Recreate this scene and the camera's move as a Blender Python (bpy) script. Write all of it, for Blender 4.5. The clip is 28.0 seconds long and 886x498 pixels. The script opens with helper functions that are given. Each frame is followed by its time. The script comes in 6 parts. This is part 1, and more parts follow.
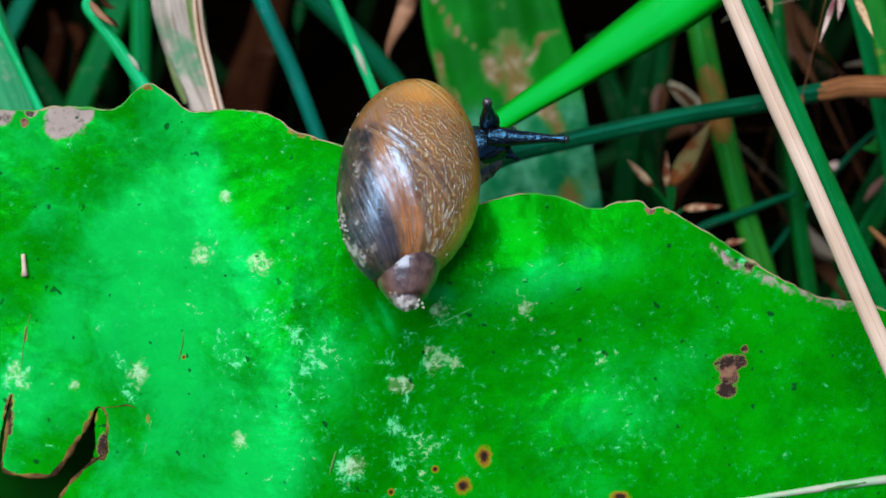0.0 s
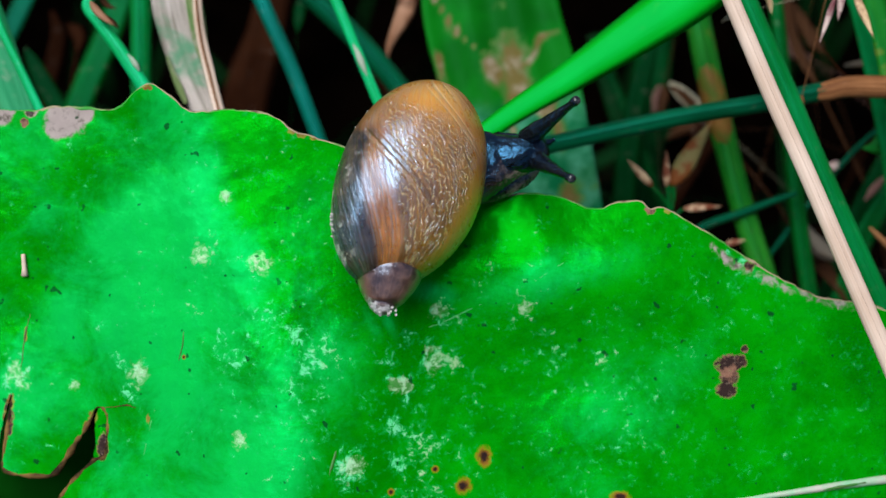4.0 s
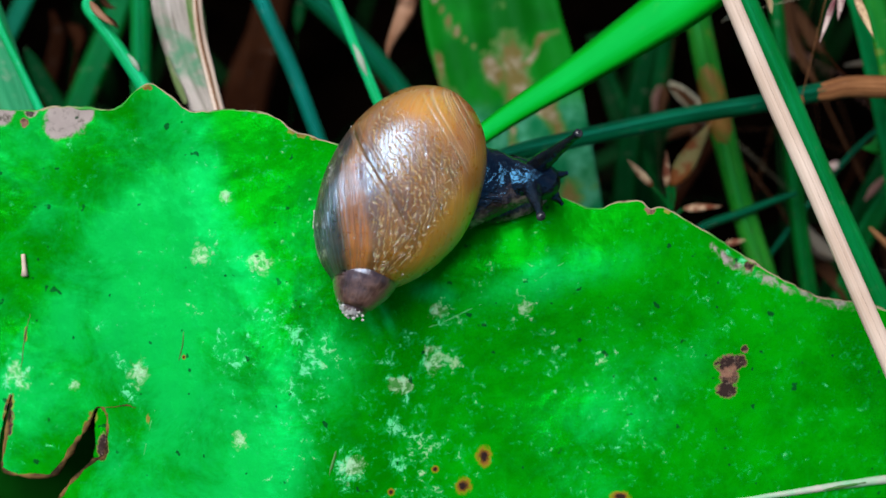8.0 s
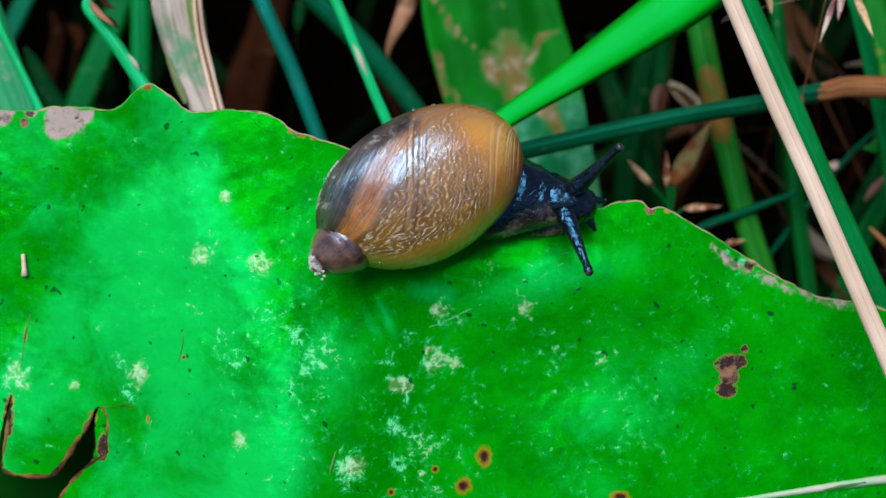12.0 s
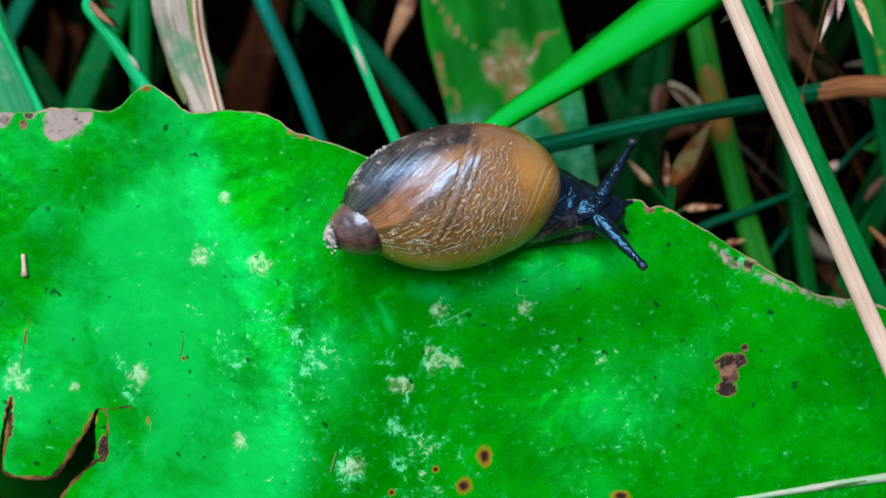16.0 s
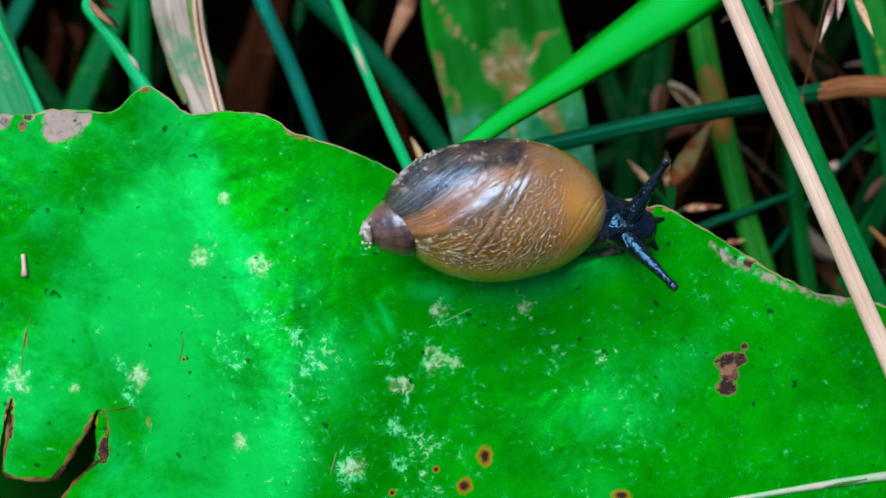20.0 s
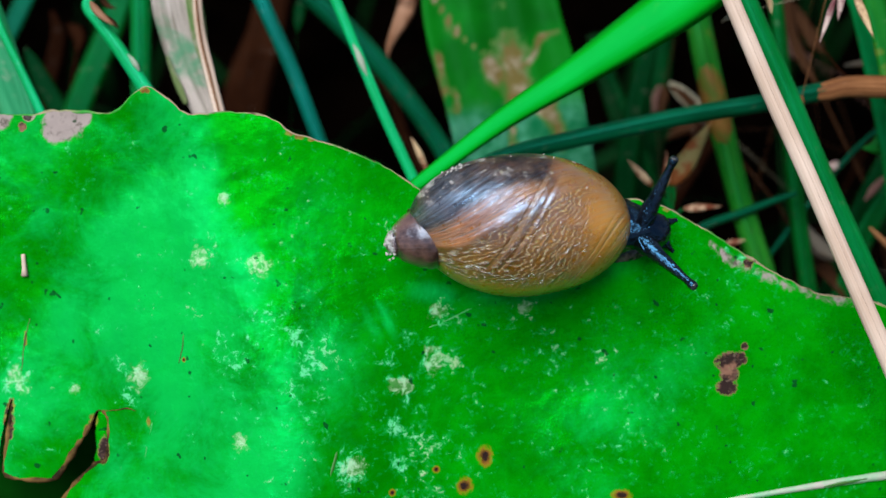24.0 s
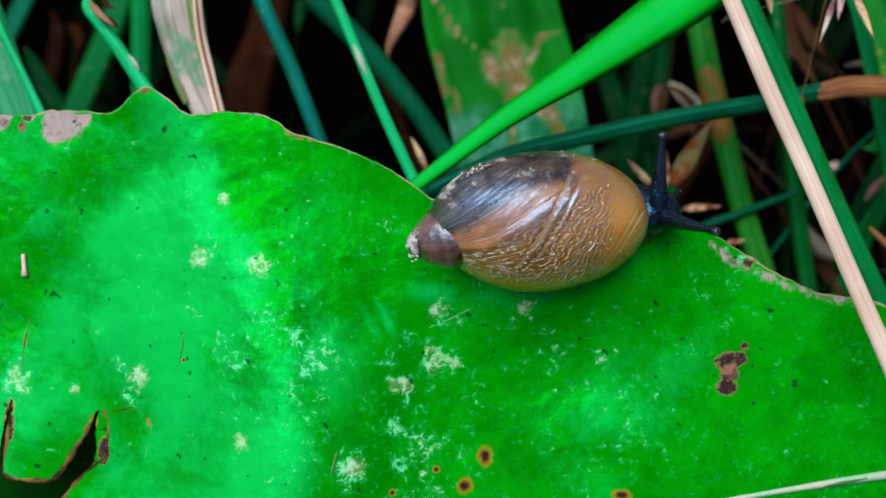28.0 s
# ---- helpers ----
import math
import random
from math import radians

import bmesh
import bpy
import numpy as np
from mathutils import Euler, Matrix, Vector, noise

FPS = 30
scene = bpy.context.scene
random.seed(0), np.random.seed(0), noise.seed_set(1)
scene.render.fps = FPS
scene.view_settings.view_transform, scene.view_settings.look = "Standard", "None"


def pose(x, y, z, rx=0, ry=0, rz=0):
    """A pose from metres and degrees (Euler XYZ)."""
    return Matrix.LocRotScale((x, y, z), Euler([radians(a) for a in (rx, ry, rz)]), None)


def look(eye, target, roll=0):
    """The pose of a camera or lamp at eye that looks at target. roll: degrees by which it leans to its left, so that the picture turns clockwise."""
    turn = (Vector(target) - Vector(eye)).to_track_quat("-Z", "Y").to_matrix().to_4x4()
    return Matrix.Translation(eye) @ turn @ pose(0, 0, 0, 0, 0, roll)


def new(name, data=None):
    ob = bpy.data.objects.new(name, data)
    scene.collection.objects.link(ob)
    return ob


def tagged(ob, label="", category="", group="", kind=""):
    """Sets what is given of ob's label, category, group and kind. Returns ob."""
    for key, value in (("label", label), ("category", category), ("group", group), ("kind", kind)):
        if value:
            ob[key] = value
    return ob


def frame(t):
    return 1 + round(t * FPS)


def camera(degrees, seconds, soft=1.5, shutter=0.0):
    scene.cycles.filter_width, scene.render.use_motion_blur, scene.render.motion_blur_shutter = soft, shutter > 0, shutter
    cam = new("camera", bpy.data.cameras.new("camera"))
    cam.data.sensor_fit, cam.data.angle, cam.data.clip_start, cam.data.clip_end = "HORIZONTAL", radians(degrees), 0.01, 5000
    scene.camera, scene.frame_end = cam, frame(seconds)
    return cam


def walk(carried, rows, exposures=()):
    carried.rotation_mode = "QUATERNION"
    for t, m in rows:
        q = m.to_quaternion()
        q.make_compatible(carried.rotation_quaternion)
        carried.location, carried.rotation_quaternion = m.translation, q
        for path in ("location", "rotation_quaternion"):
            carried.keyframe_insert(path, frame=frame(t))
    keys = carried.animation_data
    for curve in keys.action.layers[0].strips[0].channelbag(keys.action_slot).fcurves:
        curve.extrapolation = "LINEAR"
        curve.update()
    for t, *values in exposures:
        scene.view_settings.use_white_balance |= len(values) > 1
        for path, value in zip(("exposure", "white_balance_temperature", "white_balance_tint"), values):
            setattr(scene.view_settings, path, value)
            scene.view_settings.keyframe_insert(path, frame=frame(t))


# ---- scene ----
import collections
import mathutils.geometry

# A frame of millimetres on the leaf: u across, v up the slope, w off its face.
MM = 0.001
PITCH = radians(50)
LEAF_AT = Vector((0, 0, 0.110))
AX_U = Vector((1, 0, 0))
AX_V = Vector((0, math.sin(PITCH), math.cos(PITCH)))
AX_W = Vector((0, -math.cos(PITCH), math.sin(PITCH)))
LEAF_FRAME = Matrix.Translation(LEAF_AT) @ Matrix((AX_U, AX_V, AX_W)).transposed().to_4x4()

cam = camera(40, 28.0, soft=1.45)
EYE = LEAF_AT + AX_W * 0.080
cam.data.dof.use_dof = True
cam.data.dof.focus_distance = 0.076
cam.data.dof.aperture_fstop = 31
EXPOSURE = 0.38
walk(cam, [(0.0, look(EYE, LEAF_AT)), (28.0, look(EYE, LEAF_AT))], exposures=[(0.0, EXPOSURE), (28.0, EXPOSURE)])


# ---- light: open shade under a bright sky, brightest from the upper left ----
LIGHT_FROM = (AX_U * -0.24 + AX_V * 0.46 + AX_W * 0.85).normalized()
world = bpy.data.worlds.new("sky")
scene.world = world
world.use_nodes = True
wn = world.node_tree.nodes
sky = wn.new("ShaderNodeTexSky")
sky.sky_type = "NISHITA"
sky.sun_disc = False
sky.sun_elevation = math.asin(LIGHT_FROM.z)
sky.sun_rotation = math.atan2(LIGHT_FROM.x, LIGHT_FROM.y)
wn["Background"].inputs["Strength"].default_value = 0.055
world.node_tree.links.new(sky.outputs[0], wn["Background"].inputs["Color"])
sun_data = bpy.data.lights.new("sun", "SUN")
sun_data.energy = 4.2
sun_data.angle = radians(48)
sun_data.color = (0.97, 0.985, 1.0)
sun = new("sun", sun_data)
sun.matrix_world = look(LEAF_AT + LIGHT_FROM, LEAF_AT)


# ---- materials ----
class Nodes:
    """A short way to wire a node material."""

    def __init__(self, name, rough=0.5, spec=0.5):
        self.m = bpy.data.materials.new(name)
        self.m.use_nodes = True
        self.t = self.m.node_tree
        self.b = self.t.nodes["Principled BSDF"]
        self.b.inputs["Roughness"].default_value = rough
        self.b.inputs["Specular IOR Level"].default_value = spec

    def put(self, socket, value):
        if isinstance(value, bpy.types.NodeSocket):
            self.t.links.new(value, socket)
        elif isinstance(value, (tuple, list)) and socket.type == "RGBA":
            socket.default_value = (*value[:3], 1)
        else:
            socket.default_value = value

    def node(self, kind, **ins):
        n = self.t.nodes.new(kind)
        for k, v in ins.items():
            self.put(n.inputs[k.replace("_", " ")], v)
        return n

    def coords(self, kind="Object", scale=(1, 1, 1), loc=(0, 0, 0)):
        src = self.t.nodes.new("ShaderNodeTexCoord").outputs[kind]
        mp = self.node("ShaderNodeMapping", Vector=src)
        mp.inputs["Scale"].default_value = scale
        mp.inputs["Location"].default_value = loc
        return mp.outputs[0]

    def noise(self, vec, scale, detail=4.0, rough=0.55, distort=0.0):
        return self.node("ShaderNodeTexNoise", Vector=vec, Scale=scale, Detail=detail, Roughness=rough, Distortion=distort).outputs[0]

    def ramp(self, fac, lo, hi, a=0.0, b=1.0):
        n = self.t.nodes.new("ShaderNodeMapRange")
        n.interpolation_type = "SMOOTHSTEP"
        for k, v in (("Value", fac), ("From Min", lo), ("From Max", hi), ("To Min", a), ("To Max", b)):
            self.put(n.inputs[k], v)
        return n.outputs[0]

    def math(self, op, a, b=0.0):
        n = self.t.nodes.new("ShaderNodeMath")
        n.operation = op
        self.put(n.inputs[0], a)
        self.put(n.inputs[1], b)
        return n.outputs[0]

    def mix(self, fac, a, b):
        n = self.t.nodes.new("ShaderNodeMix")
        n.data_type = "RGBA"
        self.put(n.inputs[0], fac)
        self.put(n.inputs[6], a)
        self.put(n.inputs[7], b)
        return n.outputs[2]

    def attr(self, name):
        n = self.t.nodes.new("ShaderNodeAttribute")
        n.attribute_name = name
        return n.outputs["Fac"]

    def blobs(self, vec, places):
        """1 in the middle of each place (x, y, _, radius in mm; then height over width), 0 at its border."""
        best = None
        for (u, v, _, d), tall in places:
            a = self.node("ShaderNodeVectorMath")
            a.operation = "SUBTRACT"
            self.put(a.inputs[0], vec)
            a.inputs[1].default_value = (u * MM, v * MM, 0)
            b = self.node("ShaderNodeVectorMath")
            b.operation = "MULTIPLY"
            self.put(b.inputs[0], a.outputs[0])
            b.inputs[1].default_value = (1 / (d * MM), 1 / (d * tall * MM), 0)
            c = self.node("ShaderNodeVectorMath")
            c.operation = "LENGTH"
            self.put(c.inputs[0], b.outputs[0])
            k = self.math("SUBTRACT", 1.0, c.outputs["Value"])
            best = k if best is None else self.math("MAXIMUM", best, k)
        return self.math("MAXIMUM", best, 0.0)

    def color(self, value):
        self.put(self.b.inputs["Base Color"], value)

    def bump(self, height, dist, strength=1.0):
        n = self.node("ShaderNodeBump", Height=height, Strength=strength, Distance=dist)
        old = self.b.inputs["Normal"].links
        if old:
            self.t.links.new(old[0].from_socket, n.inputs["Normal"])
        self.t.links.new(n.outputs[0], self.b.inputs["Normal"])

    def coat_relief(self):
        """Lets the clear coat follow the same relief."""
        self.t.links.new(self.b.inputs["Normal"].links[0].from_socket, self.b.inputs["Coat Normal"])


def grass_material(name, base, pale, rough=0.45, stripes=0.5, patches=None, patch_lo=0.6, tint=None, spec=0.12, wear=0.5):
    """Fibres along the blade, uneven tone, and where given, dead patches."""
    n = Nodes(name, rough + 0.08, spec)
    uv = n.coords("UV", (26, 0.16, 1))
    fibre = n.noise(uv, 1.0, 3.0)
    tone = n.noise(n.coords("Object"), 160, 3.0)
    vary = n.node("ShaderNodeObjectInfo").outputs["Random"]
    k = n.math("ADD", n.math("MULTIPLY", n.ramp(fibre, 0.35, 0.7), stripes), n.math("MULTIPLY", n.ramp(tone, 0.35, 0.7), 0.5))
    col = n.mix(n.math("MULTIPLY", k, n.ramp(vary, 0, 1, 0.75, 1.0)), base, pale)
    if patches:
        p = n.noise(n.coords("Object"), 190, 5.0, 0.62, 0.4)
        m = n.ramp(p, patch_lo, patch_lo + 0.13, 0.0, 0.85)
        col = n.mix(m, col, patches)
        q = n.ramp(n.noise(n.coords("Object"), 900, 3.0), 0.55, 0.75)
        col = n.mix(n.math("MULTIPLY", n.math("MULTIPLY", m, q), 0.5), col, (0.10, 0.055, 0.025))
    n.color(col)
    dot = n.ramp(n.noise(n.coords("Object"), 1300, 4.0, 0.65), 0.60, 0.74, 0.0, 0.34 * wear)
    col = n.mix(dot, col, n.mix(0.55, pale, (0.4, 0.36, 0.3)))
    rub = n.ramp(n.noise(n.coords("UV", (3.0, 0.9, 1)), 1.0, 4.0, 0.65), 0.62, 0.78, 0.0, 0.4 * wear)
    col = n.mix(rub, col, n.mix(0.45, pale, (0.36, 0.33, 0.28)))
    n.color(col)
    if tint:
        n.b.inputs["Specular Tint"].default_value = (*tint, 1)
    n.bump(fibre, 0.00003, 0.6)
    return n.m


SPOTS = list(zip([(2.67, -13.57, 0.42, 0.7), (1.32, -15.39, 0.94, 0.73), (-3.32, -15.52, 2.33, 0.32), (-0.51, -14.24, 1.31, 0.33), (-16.72, -6.98, 1.46, 0.17), (11.64, -16.26, 0.13, 0.88)], (1.3, 1.0, 1, 1, 1.2, 0.6)))
BURNS = list(zip([(-27.10, 8.90, 0.17, 0.42), (-27.45, 8.30, 0.12, 0.36), (18.77, -7.60, 0.05, 1.11), (19.45, -7.39, 0.04, 0.67), (18.65, -9.25, -0.09, 0.89), (18.78, -8.43, -0.02, 0.81), (19.82, -6.56, 0.05, 0.33), (-22.28, -12.92, 0.37, 0.5), (-28.68, -11.21, -0.36, 0.44), (13.63, 2.58, -0.11, 0.44), (20.29, -1.16, -0.65, 0.45)], (0.8, 1.1, 0.75, 0.9, 0.8, 1, 1, 2.2, 3.0, 1, 1)))


CREAMS = list(zip([(-2.77, -8.73, 1.30, 1.09), (-12.88, -12.25, 2.76, 0.92), (-11.68, -0.98, 1.90, 1.24), (-15.58, -0.40, 1.56, 0.95), (-5.81, -13.99, 2.81, 1.28), (-19.86, -8.07, 0.73, 1.08), (-0.33, -4.10, 0.62, 1.03), (-24.27, -8.95, -0.07, 0.51), (-0.51, -7.34, 0.53, 0.88), (-28.15, -8.47, -0.43, 1.09), (-0.88, -6.60, 0.66, 0.59), (5.37, -3.82, 0.82, 0.87), (-14.00, 3.32, 1.41, 0.58)], (0.8, 1, 0.9, 1.2, 1, 1.4, 0.7, 1.6, 1.5, 1.4, 1, 0.8, 1)))
RUSTS = list(zip([(-22.99, -11.01, 0.12, 0.43), (-23.29, -11.75, 0.12, 0.47), (-23.66, -12.51, 0.13, 0.47), (-24.14, -13.18, 0.07, 0.36), (-25.25, -14.74, 0.01, 0.43), (-26.32, -14.98, -0.07, 0.36), (-28.55, -10.10, -0.36, 0.36), (-28.76, -11.13, -0.36, 0.4), (-28.98, -12.32, -0.31, 0.36), (-19.17, -11.06, 0.94, 0.18), (-27.61, -5.65, -0.53, 0.15), (-9.76, 7.62, 1.41, 0.41), (-9.14, 7.36, 1.37, 0.41), (-8.43, 7.15, 1.31, 0.3), (-19.29, 10.59, 1.07, 0.34), (-18.99, 10.44, 1.12, 0.22), (14.76, 2.51, -0.21, 0.33)], (1.3, 1.3, 1.2, 1.0, 0.7, 0.6, 2.0, 2.0, 2.0, 2.6, 4.0, 0.7, 0.7, 0.6, 1.0, 1.0, 0.8)))


def leaf_material(name):
    n = Nodes(name, 0.36, 0.65)
    ob = n.coords("Object")
    cell = n.noise(ob, 330, 5.0, 0.6)
    blotch = n.noise(ob, 130, 6.0, 0.66, 0.2)
    col = n.mix(n.ramp(blotch, 0.3, 0.72), (0.0004, 0.128, 0.0002), (0.0005, 0.235, 0.0006))
    col = n.mix(n.math("MULTIPLY", n.ramp(cell, 0.42, 0.7), 0.35), col, (0.0006, 0.29, 0.004))
    mottle = n.noise(ob, 900, 4.0, 0.65)
    col = n.mix(n.math("MULTIPLY", n.ramp(mottle, 0.5, 0.68), 0.42), col, (0.0004, 0.115, 0.0004))
    net = n.node("ShaderNodeTexVoronoi", Vector=ob, Scale=640.0)
    net.feature = "DISTANCE_TO_EDGE"
    col = n.mix(n.math("MULTIPLY", n.ramp(net.outputs["Distance"], 0.0, 0.09, 1.0, 0.0), 0.05), col, (0.001, 0.36, 0.02))
    # sky sheen painted pale teal, cloudy, over the swollen parts; also pale smears
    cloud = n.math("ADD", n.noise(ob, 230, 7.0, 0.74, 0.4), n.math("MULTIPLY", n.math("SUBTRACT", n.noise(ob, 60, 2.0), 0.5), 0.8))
    sheen_smear_raw = n.math("ADD", n.attr("sheen_smears"), n.math("MULTIPLY", n.math("SUBTRACT", cloud, 0.5), n.ramp(n.attr("sheen_smears"), 0.0, 0.4, 0.5, 2.6)))
    sheen_smear_mix = n.ramp(sheen_smear_raw, 0.05, 1.05)
    col = n.mix(n.math("MULTIPLY", sheen_smear_mix, 0.50), col, (0.003, 0.50, 0.088))
    # pale grazed scuffs: crumbs in loose clusters, cream where they lie thickest
    fine = n.noise(ob, 1150, 6.0, 0.7, 0.6)
    crumb = n.noise(ob, 2100, 4.0, 0.66, 0.4)
    drift = n.noise(ob, 520, 4.0, 0.62, 0.5)
    dens = n.attr("scuff")
    val = n.math("ADD", n.math("ADD", crumb, n.math("MULTIPLY", n.math("SUBTRACT", drift, 0.5), 0.55)), n.math("MULTIPLY", dens, 0.275))
    scuff = n.ramp(val, 0.70, 0.84)
    veil = n.ramp(val, 0.58, 0.76)
    col = n.mix(n.math("MULTIPLY", veil, 0.34), col, (0.010, 0.40, 0.10))
    tone = n.mix(n.ramp(n.noise(ob, 240, 3.0), 0.44, 0.62), (0.13, 0.60, 0.30), (0.40, 0.54, 0.30))
    col = n.mix(n.math("MULTIPLY", scuff, 0.66), col, tone)
    col = n.mix(n.ramp(val, 0.86, 1.02, 0.0, 0.5), col, (0.55, 0.56, 0.42))
    cr = n.blobs(ob, CREAMS)
    crn = n.math("ADD", cr, n.math("MULTIPLY", n.math("SUBTRACT", fine, 0.5), n.ramp(cr, 0.0, 0.25, 0.0, 3.0)))
    col = n.mix(n.math("MULTIPLY", n.ramp(crn, 0.30, 0.85), n.ramp(crumb, 0.38, 0.56, 0.12, 0.62)), col, (0.40, 0.53, 0.34))
    # dead, dried margin
    dry = n.ramp(n.math("ADD", n.attr("dry"), n.math("MULTIPLY", n.math("SUBTRACT", n.noise(ob, 700, 5.0, 0.75, 0.5), 0.5), 0.9)), 0.24, 0.42, 0.0, 0.95)
    col = n.mix(dry, col, n.mix(n.ramp(n.noise(ob, 1000, 5.0, 0.7), 0.34, 0.52), (0.085, 0.060, 0.055), (0.30, 0.235, 0.225)))
    # brown spots with a yellow border
    jag = n.math("SUBTRACT", n.noise(ob, 2300, 5.0, 0.7, 0.4), 0.5)
    sp = n.blobs(ob, SPOTS)
    spn = n.math("ADD", sp, n.math("MULTIPLY", jag, n.ramp(sp, 0.0, 0.2, 0.0, 1.2)))
    col = n.mix(n.ramp(spn, 0.10, 0.40, 0.0, 0.92), col, (0.17, 0.165, 0.004))
    col = n.mix(n.ramp(spn, 0.36, 0.56), col, n.mix(n.ramp(jag, -0.1, 0.1), (0.07, 0.030, 0.006), (0.20, 0.10, 0.012)))
    col = n.mix(n.ramp(spn, 0.58, 0.78), col, (0.020, 0.010, 0.008))
    bu = n.blobs(ob, BURNS)
    bun = n.math("ADD", bu, n.math("MULTIPLY", jag, n.ramp(bu, 0.0, 0.2, 0.0, 1.6)))
    col = n.mix(n.ramp(bun, 0.08, 0.26, 0.0, 0.8), col, (0.16, 0.13, 0.045))
    husk = n.mix(n.ramp(n.noise(ob, 700, 4.0, 0.65), 0.46, 0.60), (0.026, 0.015, 0.013), (0.20, 0.10, 0.065))
    husk = n.mix(n.ramp(n.noise(ob, 2900, 4.0, 0.7), 0.54, 0.68, 0.0, 0.4), husk, (0.26, 0.18, 0.13))
    col = n.mix(n.ramp(bun, 0.22, 0.36), col, husk)
    ru = n.blobs(ob, RUSTS)
    run = n.math("ADD", ru, n.math("MULTIPLY", n.math("SUBTRACT", n.noise(ob, 3600, 4.0, 0.7), 0.5), n.ramp(ru, 0.0, 0.2, 0.0, 1.8)))
    col = n.mix(n.ramp(run, 0.15, 0.45, 0.0, 0.9), col, n.mix(n.ramp(n.noise(ob, 900, 3.0), 0.4, 0.6), (0.20, 0.20, 0.03), (0.15, 0.050, 0.012)))
    # tiny dark specks
    speck = n.ramp(n.noise(ob, 1250, 2.0, 0.4), 0.715, 0.75)
    col = n.mix(n.math("MULTIPLY", speck, 0.85), col, (0.002, 0.035, 0.010))
    n.color(col)
    gone = n.math("MAXIMUM", dry, n.math("MAXIMUM", n.ramp(spn, 0.2, 0.5), n.math("MAXIMUM", n.ramp(bun, 0.1, 0.3), n.ramp(run, 0.15, 0.45))))
    n.put(n.b.inputs["Specular Tint"], n.mix(gone, n.mix(sheen_smear_mix, (0.0, 1.0, 0.02), (0.0, 1.0, 0.24)), (1.0, 0.95, 0.9)))
    n.put(n.b.inputs["Specular IOR Level"], n.ramp(gone, 0.0, 1.0, 0.45, 0.12))
    n.put(n.b.inputs["Roughness"], n.math("ADD", n.ramp(blotch, 0.3, 0.7, 0.17, 0.26), n.math("ADD", n.ramp(n.noise(ob, 1500, 3.0), 0.3, 0.7, 0.0, 0.07), n.math("MULTIPLY", scuff, 0.15))))
    n.bump(n.noise(ob, 240, 3.0, 0.55), 0.00022, 0.8)
    n.bump(cell, 0.00008, 0.8)
    n.bump(mottle, 0.00003, 0.7)
    n.bump(n.noise(ob, 2400, 3.0), 0.000012, 0.7)
    n.bump(scuff, 0.00003, 0.7)
    return n.m


def margin_material():
    n = Nodes("leaf_margin_dry", 0.6, 0.3)
    ob = n.coords("Object")
    a = n.noise(ob, 240, 4.0)
    b = n.noise(ob, 1300, 3.0)
    col = n.mix(n.ramp(a, 0.38, 0.56), (0.012, 0.22, 0.014), (0.28, 0.21, 0.13))
    col = n.mix(n.ramp(b, 0.55, 0.7), col, (0.07, 0.035, 0.02))
    n.color(col)
    n.bump(b, 0.0001, 0.8)
    return n.m


